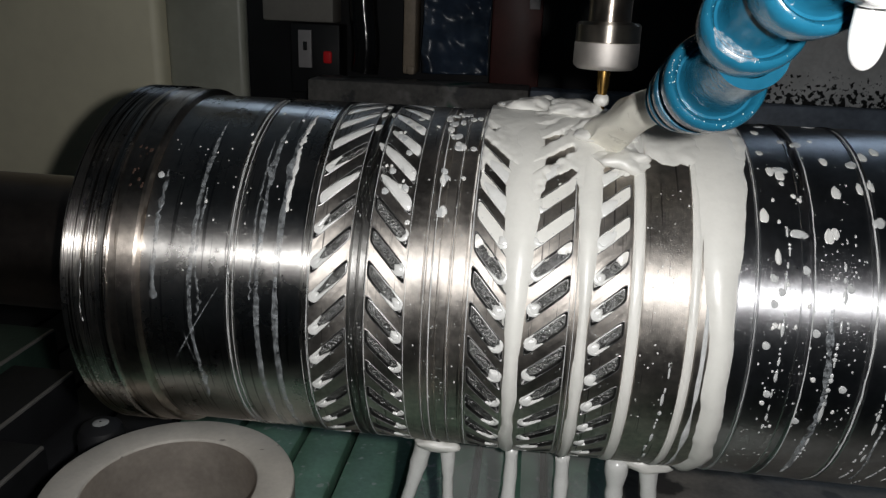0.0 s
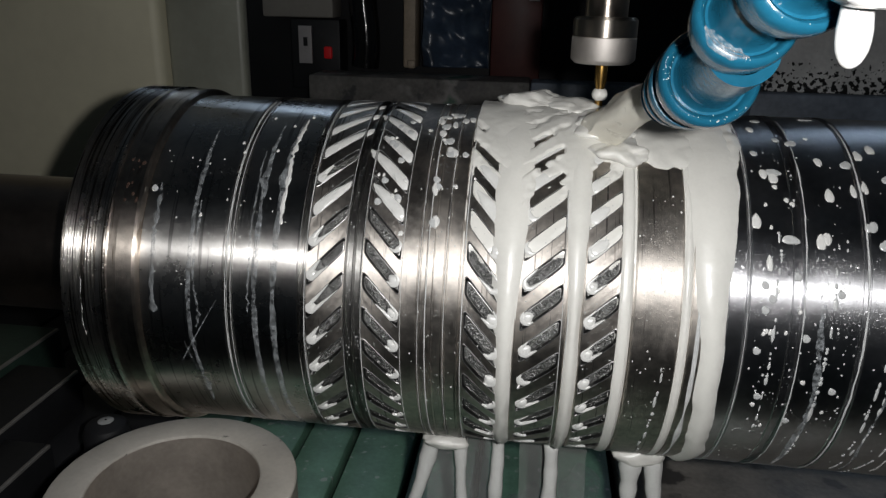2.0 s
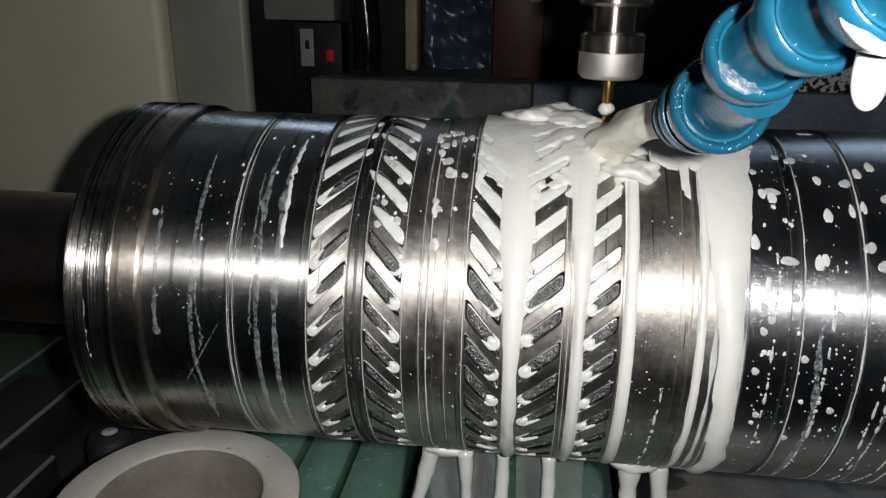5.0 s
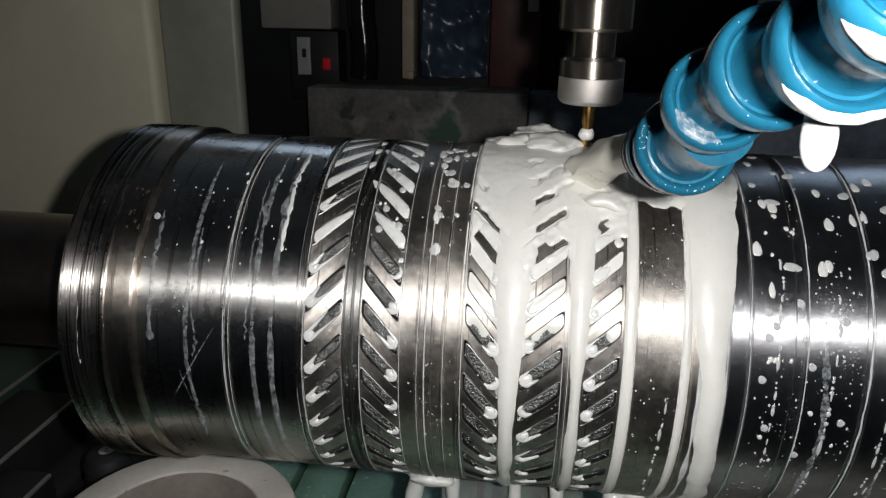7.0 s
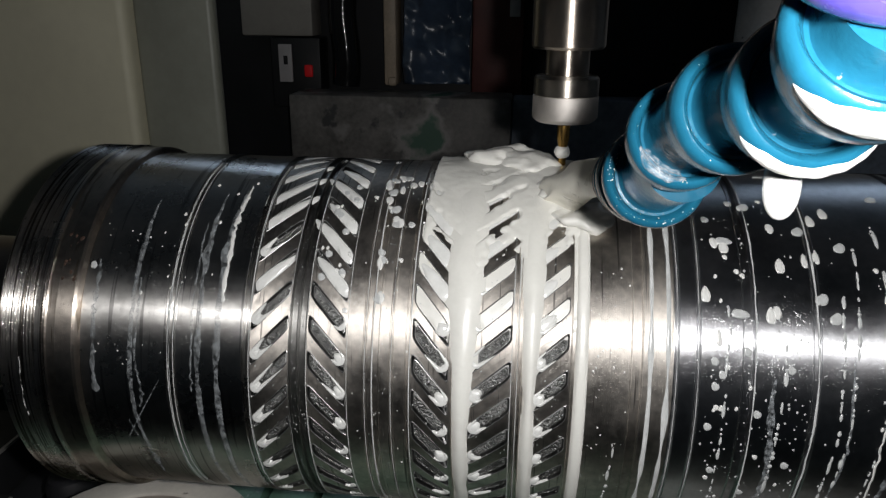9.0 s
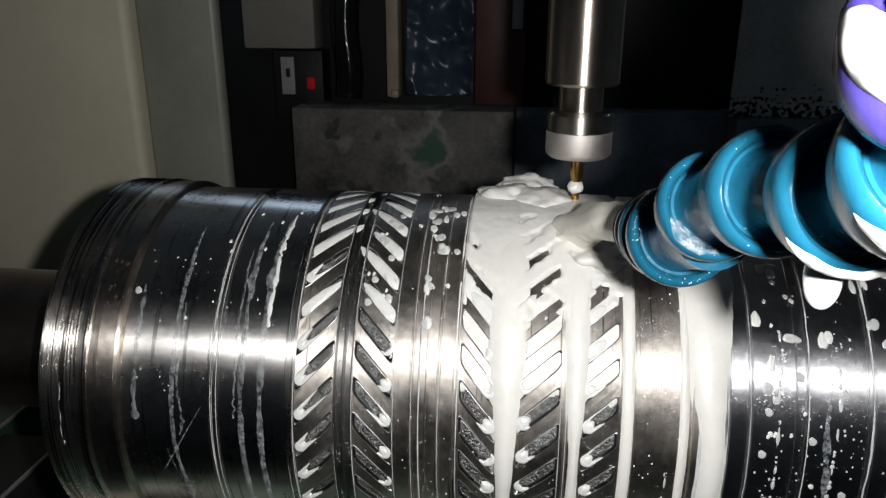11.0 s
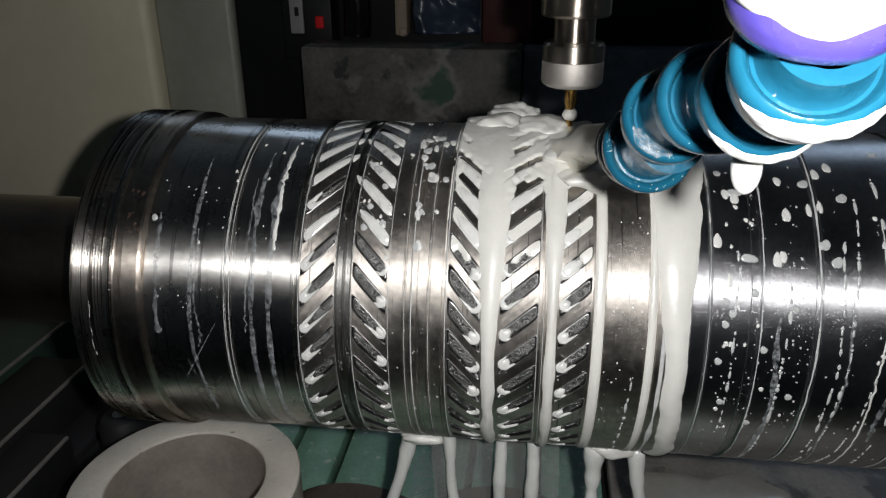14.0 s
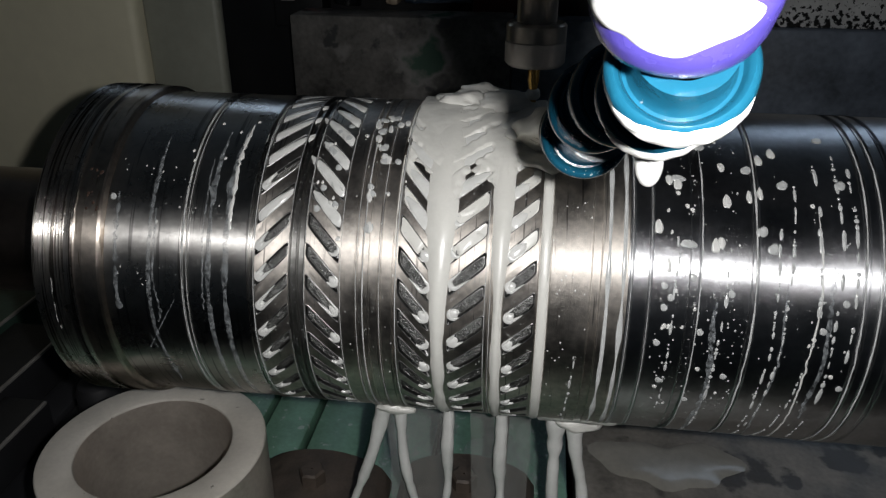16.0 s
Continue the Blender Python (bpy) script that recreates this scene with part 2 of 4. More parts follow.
def speckled():
    """Grey-white sheet with black oily speckles thickest along its lower edge."""
    m = material("oil_speckled_sheet", (0.80, 0.80, 0.79), 0.55, 0, 0.2, 25)
    nt = m.node_tree
    b = nt.nodes["Principled BSDF"]
    tc = nt.nodes.new("ShaderNodeTexCoord")
    nz = nt.nodes.new("ShaderNodeTexNoise")
    nz.inputs["Scale"].default_value, nz.inputs["Detail"].default_value = 190, 5
    sep = nt.nodes.new("ShaderNodeSeparateXYZ")
    low = nt.nodes.new("ShaderNodeMapRange")
    low.inputs["From Min"].default_value, low.inputs["From Max"].default_value = 0.0, 0.05
    low.inputs["To Min"].default_value, low.inputs["To Max"].default_value = 0.12, -0.16
    add = nt.nodes.new("ShaderNodeMath")
    step = nt.nodes.new("ShaderNodeMapRange")
    step.inputs["From Min"].default_value, step.inputs["From Max"].default_value = 0.56, 0.60
    mix = nt.nodes.new("ShaderNodeMix")
    mix.data_type = "RGBA"
    old = b.inputs["Base Color"].links[0].from_socket
    nt.links.new(tc.outputs["Object"], nz.inputs["Vector"])
    nt.links.new(tc.outputs["Object"], sep.inputs[0])
    nt.links.new(sep.outputs["Z"], low.inputs["Value"])
    nt.links.new(nz.outputs["Fac"], add.inputs[0])
    nt.links.new(low.outputs[0], add.inputs[1])
    nt.links.new(add.outputs[0], step.inputs["Value"])
    nt.links.new(step.outputs[0], mix.inputs["Factor"])
    nt.links.new(old, mix.inputs["A"])
    mix.inputs["B"].default_value = (0.012, 0.012, 0.012, 1)
    nt.links.new(mix.outputs["Result"], b.inputs["Base Color"])
    return m


SPECKLED = speckled()


# ---------------------------------------------------------------- mesh helpers
def mesh(name, verts, faces, mat, parent=None, label="", sharp=35.0, mats=None, index=None):
    me = bpy.data.meshes.new(name)
    me.from_pydata([tuple(v) for v in verts], [], faces)
    for mm in mats or [mat]:
        me.materials.append(mm)
    if index:
        me.polygons.foreach_set("material_index", index)
    me.polygons.foreach_set("use_smooth", [True] * len(me.polygons))
    me.update()
    me.set_sharp_from_angle(angle=radians(sharp))
    ob = new(name, me)
    ob.parent = parent
    if label:
        tagged(ob, label)
    return ob


def part(name, bm, mat, parent, label="", sharp=35.0):
    """One bmesh as one mesh object under a thing or a part."""
    bmesh.ops.recalc_face_normals(bm, faces=bm.faces)
    me = bpy.data.meshes.new(name)
    bm.to_mesh(me)
    bm.free()
    me.materials.append(mat)
    me.polygons.foreach_set("use_smooth", [True] * len(me.polygons))
    me.set_sharp_from_angle(angle=radians(sharp))
    ob = new(name, me)
    ob.parent = parent
    if label:
        tagged(ob, label)
    return ob


def box(x0, x1, y0, y1, z0, z1, bevel=0.002, segs=2):
    bm = bmesh.new()
    bmesh.ops.create_cube(bm, size=1)
    for v in bm.verts:
        v.co = (x0 + (v.co.x + 0.5) * (x1 - x0), y0 + (v.co.y + 0.5) * (y1 - y0), z0 + (v.co.z + 0.5) * (z1 - z0))
    if bevel:
        bmesh.ops.bevel(bm, geom=bm.edges[:], offset=bevel, segments=segs, affect="EDGES", profile=0.5)
    return bm


def lathe(profile, n=64, closed=False):
    """Verts and faces of a profile of (height, radius) turned round z."""
    verts, faces = [], []
    for h, r in profile:
        verts += [(r * math.cos(2 * math.pi * k / n), r * math.sin(2 * math.pi * k / n), h) for k in range(n)]
    rows = len(profile)
    for i in range(rows if closed else rows - 1):
        a, b = i * n, ((i + 1) % rows) * n
        faces += [(a + k, a + (k + 1) % n, b + (k + 1) % n, b + k) for k in range(n)]
    return verts, faces


def turned(name, profile, mat, parent, label="", n=64, m=None, closed=False, sharp=35.0):
    v, f = lathe(profile, n, closed)
    ob = mesh(name, v, f, mat, parent, label, sharp)
    if m is not None:
        ob.matrix_basis = m
    return ob


def thing(name, label, category, group="", at=(0, 0, 0), kind=""):
    ob = new(name)
    ob.location = at
    ob.empty_display_size = 0.01
    return tagged(ob, label, category, group, kind)


def drape(x, arc, r):
    """A place on the roller's skin: x along the axis, arc (radians, 0 towards the camera, up positive), radius."""
    return (x, -r * math.cos(arc), r * math.sin(arc))


def tube(path, radii, n=10):
    """Verts and faces of a closed tube along a path."""
    verts, faces = [], []
    p = [Vector(q) for q in path]
    for i, c in enumerate(p):
        d = (p[min(i + 1, len(p) - 1)] - p[max(i - 1, 0)]).normalized()
        u = d.orthogonal().normalized() if abs(d.z) < 0.9 else d.cross(Vector((0, 1, 0))).normalized()
        w = d.cross(u)
        verts += [tuple(c + radii[i] * (math.cos(2 * math.pi * k / n) * u + math.sin(2 * math.pi * k / n) * w)) for k in range(n)]
    for i in range(len(p) - 1):
        faces += [(i * n + k, i * n + (k + 1) % n, (i + 1) * n + (k + 1) % n, (i + 1) * n + k) for k in range(n)]
    faces += [tuple(range(n))[::-1], tuple(range((len(p) - 1) * n, len(p) * n))]
    return verts, faces


# ---------------------------------------------------------------- room and machine bed
def room():
    """Plain walls, floor and ceiling that close the workshop round the machine."""
    sides = {"wall_north": (-1.2, 1.2, 1.1, 1.2, -0.9, 1.4), "wall_south": (-1.2, 1.2, -1.2, -1.1, -0.9, 1.4),
             "wall_west": (-1.2, -1.1, -1.1, 1.1, -0.9, 1.4), "wall_east": (1.1, 1.2, -1.1, 1.1, -0.9, 1.4),
             "floor": (-1.2, 1.2, -1.2, 1.2, -1.0, -0.9), "ceiling": (-1.2, 1.2, -1.2, 1.2, 1.4, 1.5)}
    for name, b in sides.items():
        tagged(part(name, box(*b, bevel=0), WALL, None), "dim grey plastered workshop " + name.split("_")[0], name.split("_")[0], kind="structure")


room()
bed = thing("machine_bed", "heavy dark cast iron bed under the sliding table", "machine bed")
part("base", box(-0.60, 0.60, -0.20, 0.72, -0.90, -0.06, 0.01), BLACK, bed)
part("saddle", box(-0.50, 0.50, -0.10, 0.30, -0.0595, -0.036, 0.004), BLACK, bed)

# the table that slides along x
table = thing("machine_table", "green painted milling table with dark grooves, wet with coolant", "machine table")
part("slide", box(-0.62, 0.42, -0.11, 0.42, -0.0355, -0.0115, 0.003), BLACK, table, "dark wet slide under the plates")
EDGES = [-0.500, -0.3400, -0.300, -0.262, -0.224, -0.1865, -0.149, -0.1125, -0.0855, -0.0510, -0.0165, 0.0180, 0.0520]
# plates left of x = -0.15 are black, the others green
for x0, x1 in zip(EDGES[:-1], EDGES[1:]):
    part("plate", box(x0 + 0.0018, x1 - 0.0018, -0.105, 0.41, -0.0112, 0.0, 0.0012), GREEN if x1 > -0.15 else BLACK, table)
part("casting", box(0.0535, 0.41, -0.105, 0.41, -0.0112, 0.003, 0.002), GREY_CAST, table, "stained grey cast end of the table")


# ---------------------------------------------------------------- roller
R = 0.055
roller = thing("grooved_roller", "bright turned steel roller with herringbone slots, wet with milky coolant", "roller", at=(0, 0, AXIS))


def ring_profile(x0, x1, radius, grooves):
    """(x, r) outline with square grooves (start, end, depth) and a fine raised lip beside each."""
    out = [(x0, radius)]
    for a, b, d in grooves:
        out += [(a - 0.0004, radius), (a - 0.0002, radius + 0.00020), (a, radius), (a + 0.0001, radius - d), (b - 0.0001, radius - d), (b, radius), (b + 0.0002, radius + 0.00020), (b + 0.0004, radius)]
    out.append((x1, radius))
    return out


def roller_part(name, profile, mat, label="", n=240):
    turn = [(r * math.cos(2 * math.pi * k / n), r * math.sin(2 * math.pi * k / n)) for k in range(n) for r in (1,)]
    verts = [(x, r * c, r * s) for x, r in profile for c, s in turn]
    faces = [(i * n + k, (i + 1) * n + k, (i + 1) * n + (k + 1) % n, i * n + (k + 1) % n) for i in range(len(profile) - 1) for k in range(n)]
    return mesh(name, verts, faces, mat, roller, label, 25.0)


random.seed(3)
score = [(x, x + 0.00035, 0.00012 + 0.00012 * random.random()) for x in (-0.1268, -0.1256, -0.1247, -0.1232, -0.1221, -0.1205, -0.1190, -0.1178)]
collar = [(-0.1282, 0.0240), (-0.1282, 0.0556), (-0.1276, 0.0568), (-0.1272, 0.0571)] + ring_profile(-0.1270, -0.1158, 0.0571, score)
collar += [(-0.1152, 0.0573), (-0.1147, 0.0574), (-0.1142, 0.0569)]
roller_part("collar", collar, STEEL_ROUGH, "coarsely turned steel collar with scored rings")
roller_part("ground_band", [(-0.1142, 0.0569), (-0.1138, 0.0566), (-0.1116, 0.0567), (-0.1112, 0.0569), (-0.1064, 0.0569), (-0.1058, 0.0564), (-0.1052, 0.0549), (-0.1050, 0.0550)], STEEL_BAND, "brownish band with rust spots")
roller_part("plain_body", ring_profile(-0.1050, -0.0570, R, [(-0.0804, -0.0796, 0.0004), (-0.0789, -0.0781, 0.0004), (-0.0591, -0.0586, 0.0004), (-0.0579, -0.0574, 0.0004)]), STEEL)
roller_part("ring_groove", ring_profile(-0.0467, -0.0415, R, [(-0.0462, -0.0443, 0.0010), (-0.0438, -0.0420, 0.0010)]), GROOVE_STEEL, "pair of wet grooves, recess shade put into their colour")
roller_part("middle_band", ring_profile(-0.0311, -0.0139, R, [(-0.0262, -0.0257, 0.0004), (-0.0240, -0.0224, 0.0006), (-0.0192, -0.0187, 0.0004), (-0.0150, -0.0145, 0.0004)]), SATIN)
roller_part("foam_channel", ring_profile(-0.0036, 0.0012, R, [(-0.0028, -0.0002, 0.0008)]), SATIN)
roller_part("foam_channel", ring_profile(0.0125, 0.0177, R, [(0.0135, 0.0140, 0.0005), (0.0149, 0.0174, 0.0008)]), SATIN)
roller_part("middle_band", ring_profile(0.0270, 0.0525, R, [(0.0275, 0.0305, 0.0006), (0.0424, 0.0448, 0.0005)]), SATIN)
right = ring_profile(0.0525, 0.1600, R, [(0.0531, 0.0536, 0.0004), (0.0583, 0.0588, 0.0004), (0.0694, 0.0718, 0.0010), (0.0861, 0.0875, 0.0006), (0.1154, 0.1168, 0.0006), (0.1195, 0.1207, 0.0005), (0.1240, 0.1250, 0.0005)])
roller_part("plain_body", right + [(0.1610, 0.0540), (0.1610, 0.0240)], STEEL_WET)
roller_part("shaft", [(-0.345, 0.0240), (-0.1281, 0.0240)], SHAFT_STEEL, "dark oily steel shaft", 96)
roller_part("shaft", [(0.1609, 0.0240), (0.300, 0.0240)], SHAFT_STEEL, "dark oily steel shaft", 96)

COUNT = 37
STEP = 2 * math.pi / COUNT
# x middle, half width, slot half length and radius, lean of the slot (degrees, + rises to the right), phase (degrees)
ROWS = [(-0.0519, 0.0054, 0.0067, 0.00142, 46, 14.6), (-0.0363, 0.0054, 0.0067, 0.00162, -47, 14.4), (-0.00875, 0.00515, 0.0065, 0.00186, -50, 14.4),
        (0.00685, 0.00565, 0.00654, 0.00178, 41, 15.5), (0.02235, 0.00465, 0.0053, 0.00165, 42, 14.9)]


def slot_row(xm, half, length, rad, lean, phase):
    """A band of the roller with slanting slots cut into it all the way round."""
    verts, faces, index = [], [], []
    ca, sa = math.cos(math.radians(lean)), math.sin(math.radians(lean))
    slope = sa / ca
    hv = R * STEP / 2
    corners = [math.atan2(slope * half + hv, half), math.atan2(-slope * half + hv, -half), math.atan2(-slope * half - hv, -half), math.atan2(slope * half - hv, half)]
    axis = math.atan2(sa, ca)
    fine = [axis + a + b for a in (0, math.pi) for b in (-0.45, -0.36, -0.3, -0.25, -0.2, -0.15, -0.1, -0.05, 0, 0.05, 0.1, 0.15, 0.2, 0.25, 0.3, 0.36, 0.45, 0.7, 1.05, 1.4, 1.75, 2.1, 2.4)]
    angles = sorted({round(math.atan2(math.sin(a), math.cos(a)), 5) for a in corners + fine})

    def to_edge(a):
        du, dv = math.cos(a), math.sin(a)
        t = [half / abs(du)] if abs(du) > 1e-9 else []
        k = dv - slope * du
        if abs(k) > 1e-9:
            t.append(hv / abs(k))
        return min(t)

    def to_slot(a, r):
        """Distance to a slanting slot whose ends run with the band's edges, its corners rounded."""
        side = abs(math.sin(a) * ca - math.cos(a) * sa) / r
        end = abs(math.cos(a)) / ((length - rad) * ca + 0.92 * rad + r - rad)
        return (side ** 7 + end ** 7) ** (-1 / 7)

    n = len(angles)
    for k in range(COUNT):
        mid = math.radians(phase) + k * STEP
        base = len(verts)

        def put(a, dist, r):
            u, v = dist * math.cos(a), dist * math.sin(a)
            verts.append(drape(xm + u, mid + v / R, r))

        for a in angles:
            put(a, to_edge(a), R)
        # outer edge, raised burr, steep wall in a shade-dark colour, bright inner lip, rough floor
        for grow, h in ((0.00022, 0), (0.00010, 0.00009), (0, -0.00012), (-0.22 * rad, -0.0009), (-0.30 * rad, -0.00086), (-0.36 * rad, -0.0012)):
            for a in angles:
                put(a, to_slot(a, rad + grow), R + h)
        verts.append(drape(xm, mid, R - 0.0012))
        for ring in range(6):
            for i in range(n):
                j = (i + 1) % n
                faces.append((base + ring * n + i, base + (ring + 1) * n + i, base + (ring + 1) * n + j, base + ring * n + j))
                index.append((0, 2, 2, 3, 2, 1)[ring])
        for i in range(n):
            faces.append((base + 6 * n + i, base + 7 * n, base + 6 * n + (i + 1) % n))
            index.append(1)
    ob = mesh("slotted_band", verts, faces, None, roller, "steel band with slanting milled slots", 12.0, [SATIN, SLOT_STEEL, RIM, SHADED_SLOT_WALL], index)
    bm = bmesh.new()
    bm.from_mesh(ob.data)
    bmesh.ops.remove_doubles(bm, verts=bm.verts[:], dist=0.00004)
    bm.to_mesh(ob.data)
    bm.free()
    return ob


BANDS = [slot_row(*row) for row in ROWS]


# milk lying in the slots and drops on the skin: shared shapes, each turned round the axis to its place
def blob_shape(name, mat, outline, height, base=0.0, rings=6):
    """A low rounded puddle draped on the roller at arc 0; outline: list of (x, arc length) in metres round (0, 0)."""
    n = len(outline)
    verts, faces = [drape(0, 0, R + base + height)], []
    for i in range(1, rings + 1):
        f = i / rings
        h = base + height * math.sqrt(max(0.0, 1 - f * f)) - (0.00015 if i == rings else 0)
        verts += [drape(u * f, v * f / R, R + h) for u, v in outline]
    faces += [(0, 1 + k, 1 + (k + 1) % n) for k in range(n)]
    for i in range(rings - 1):
        a, b = 1 + i * n, 1 + (i + 1) * n
        faces += [(a + k, b + k, b + (k + 1) % n, a + (k + 1) % n) for k in range(n)]
    ob = mesh(name, verts, faces, mat, None, "", 180)
    me = ob.data
    bpy.data.objects.remove(ob)
    return me


def slot_milk(lean, length, rad, fill, seed):
    """Outline of the milk in the lower end of a slot, as a tongue along it."""
    rnd = random.Random(seed)
    ca, sa = math.cos(math.radians(lean)), math.sin(math.radians(lean))
    low = -1 if lean > 0 else 1
    c = length - rad
    cx, cy = low * c * ca, low * c * sa
    pts = []
    for k in range(28):
        a = 2 * math.pi * k / 28
        along, across = math.cos(a), math.sin(a)
        w = rad * ((1.0 if fill < 0.2 else 1.4) + 0.10 * rnd.uniform(-1, 1))
        if along < 0:
            along, across = along * (0.8 + fill * 2 * c / rad), across * (0.95 - 0.30 * (1 - fill) * abs(along))
        u, v = low * along * w, across * w
        pts.append((cx + u * ca - v * sa, cy + u * sa + v * ca))
    mx, my = sum(p[0] for p in pts) / 28, sum(p[1] for p in pts) / 28
    return [(p[0] - mx, p[1] - my) for p in pts], mx, my


def slot_rim_milk(lean, length, rad, arm, fat, seed):
    """Milk caught in the lower end of a slot, with two thin arms up along its walls."""
    rnd = random.Random(seed)
    off = rnd.uniform(0, 50)
    ca, sa = math.cos(math.radians(lean)), math.sin(math.radians(lean))
    low = -1 if lean > 0 else 1
    c = length - rad
    n = 44
    verts, faces = [], []
    cap = math.pi * rad / 2
    reach = cap + arm * 2 * c
    for i in range(n + 1):
        q = -1 + 2 * i / n
        w_arm = 0.92 if q > 0 else 1.0
        dist = abs(q) * reach * w_arm
        side = 1 if q >= 0 else -1
        if dist < cap:
            a = dist / rad
            p, nrm = (c + rad * math.cos(a), side * rad * math.sin(a)), (math.cos(a), side * math.sin(a))
        else:
            p, nrm = (c - (dist - cap), side * rad), (0.0, float(side))
        w = min(rad * 0.97, fat * rad * max(0.0, 1 - (dist / reach)) ** 1.1 * (1 + 0.25 * noise.noise((q * 4 + off, 0, 0))) + 0.00012)
        for f, h in ((-0.00025, -0.00005), (0.12, 0.00016), (0.5, 0.00022), (0.85, 0.00005), (1.0, -0.0005)):
            k = f if f < 0 else -f * w
            k = 0.00022 if f < 0 else k
            u, v = (p[0] + nrm[0] * k) * low, (p[1] + nrm[1] * k)
            verts.append(drape(u * ca - v * sa, (u * sa + v * ca) / R, R + h))
    for i in range(n):
        faces += [(i * 5 + k, i * 5 + k + 1, i * 5 + k + 6, i * 5 + k + 5) for k in range(4)]
    ob = mesh("slot_milk", verts, faces, MILK, None, "", 180)
    me = ob.data
    bpy.data.objects.remove(ob)
    return me


def place(me, name, x, arc, parent=roller, label=""):
    ob = new(name, me)
    ob.parent = parent
    ob.matrix_basis = pose(x, 0, 0, -math.degrees(arc))
    if label:
        tagged(ob, label)
    return ob


random.seed(11)
for r, (xm, half, length, rad, lean, phase) in enumerate(ROWS):
    shapes = {}
    for fill in (0.05, 0.35, 0.7, 1.0):
        for s in range(2):
            pts, mx, my = slot_milk(lean, length, rad, fill, r * 17 + s)
            shapes[fill, s] = (blob_shape("slot_milk", MILK, pts, 0.0009 if fill < 0.2 else 0.0008, -0.0006), mx, my)
    rims = [slot_rim_milk(lean, length, rad, a, b, 60 + r * 5 + i) for i, (a, b) in enumerate(((0.5, 1.5), (0.75, 1.2), (0.35, 1.1), (0.9, 0.9)) if r == 0 else ((0.12, 1.6), (0.28, 1.3), (0.08, 1.2), (0.5, 0.8)))]
    for k in range(COUNT):
        arc = math.radians(phase) + k * STEP
        deg = (math.degrees(arc) + 180) % 360 - 180
        if not -75 < deg < 118:
            continue
        if deg > 56:
            fill = random.choice((0.7, 1.0, 1.0))
        elif deg > 36:
            fill = random.choice((0.35, 0.7, 0.7, 1.0))
        else:
            fill = random.choice((0.05, 0.05, 0.05, 0.35))
        if fill < 0.5:
            place(rims[0 if r == 0 and random.random() < 0.6 else random.randint(0, 3)], "slot_milk", xm, arc, BANDS[r])
            if r in (1, 2, 3) and random.random() < 0.5:
                continue
            fill = 0.05
        if r == 4 and deg > 30:
            fill = random.choice((0.35, 0.7))
        me, mx, my = shapes[fill, random.randint(0, 1)]
        place(me, "slot_milk", xm + mx, arc + my / R, BANDS[r])


def drop_outline(rx, ry, seed, tail=0.0, n=28):
    rnd = random.Random(seed)
    ph = [rnd.uniform(0, 6.28) for _ in range(3)]
    out = []
    for k in range(n):
        a = 2 * math.pi * k / n
        w = 1 + 0.10 * math.sin(2 * a + ph[0]) + 0.06 * math.sin(3 * a + ph[1]) + 0.02 * math.sin(5 * a + ph[2])
        u, v = rx * w * math.cos(a), ry * w * math.sin(a)
        if v > 0:
            v *= 1 + tail
            u *= 1 - 0.5 * tail / (1 + tail) * (v / (ry * (1 + tail)))
        out.append((u, v))
    return out


DROPS = [blob_shape("milk_drop", THIN_MILK if i in (1, 3, 7) else MILK, drop_outline(0.001 * rx, 0.001 * ry, 40 + i, t), 0.00024)
         for i, (rx, ry, t) in enumerate([(0.7, 0.8, 0), (1.0, 1.2, 0.1), (1.2, 1.6, 0.15), (1.6, 1.7, 0), (0.8, 2.2, 0.15), (1.2, 2.3, 0.2), (0.5, 0.6, 0.1), (2.2, 1.4, 0.0)])]
random.seed(21)
for k in range(62):
    x = random.choice((random.uniform(0.060, 0.0690), random.uniform(0.0725, 0.0855), random.uniform(0.088, 0.114), random.uniform(0.060, 0.130)))
    arc = math.radians(random.triangular(-30, 100, 60))
    big = arc > 0.5
    place(random.choice(DROPS if big else DROPS[:2] + DROPS[6:7]), "milk_drop", x, arc)
for k in range(34):
    x = random.choice((random.uniform(-0.0305, -0.0145), random.uniform(-0.0257, -0.0192), random.uniform(-0.103, -0.060), random.uniform(-0.0255, -0.0195)))
    arc = math.radians(random.triangular(25, 100, 70) if x > -0.05 else random.uniform(35, 95))
    place(random.choice(DROPS[:5] if x > -0.05 else DROPS[6:7]), "milk_drop", x, arc)
for k in range(22):
    row = ROWS[1]
    place(random.choice(DROPS[:2] + DROPS[6:7]), "milk_drop", row[0] + random.uniform(-0.0048, 0.0048), math.radians(random.triangular(24, 84, 60)))


def scratch(x0, a0, x1, a1, width):
    """A straight pale scratch across the skin."""
    n = 24
    verts, faces = [], []
    for i in range(n + 1):
        f = i / n
        w = width * math.sin(math.pi * (0.06 + 0.88 * f)) * (1 + 0.5 * noise.noise((f * 9, x0 * 900, 0)))
        for k, h in ((-1, -0.00002), (0, 0.00006), (1, -0.00002)):
            verts.append(drape(x0 + (x1 - x0) * f + k * w, math.radians(a0 + (a1 - a0) * f), R + h))
    for i in range(n):
        faces += [(i * 3 + k, i * 3 + k + 1, i * 3 + k + 4, i * 3 + k + 3) for k in (0, 1)]
    return mesh("scratch", verts, faces, FILM, roller, "pale scratch in the steel", 180)


scratch(-0.0971, -14, -0.0826, 11, 0.00028)
scratch(-0.0932, -3, -0.0908, -14, 0.00016)
# the drop beside the rust spots
place(DROPS[1], "milk_drop", -0.1035, math.radians(43))


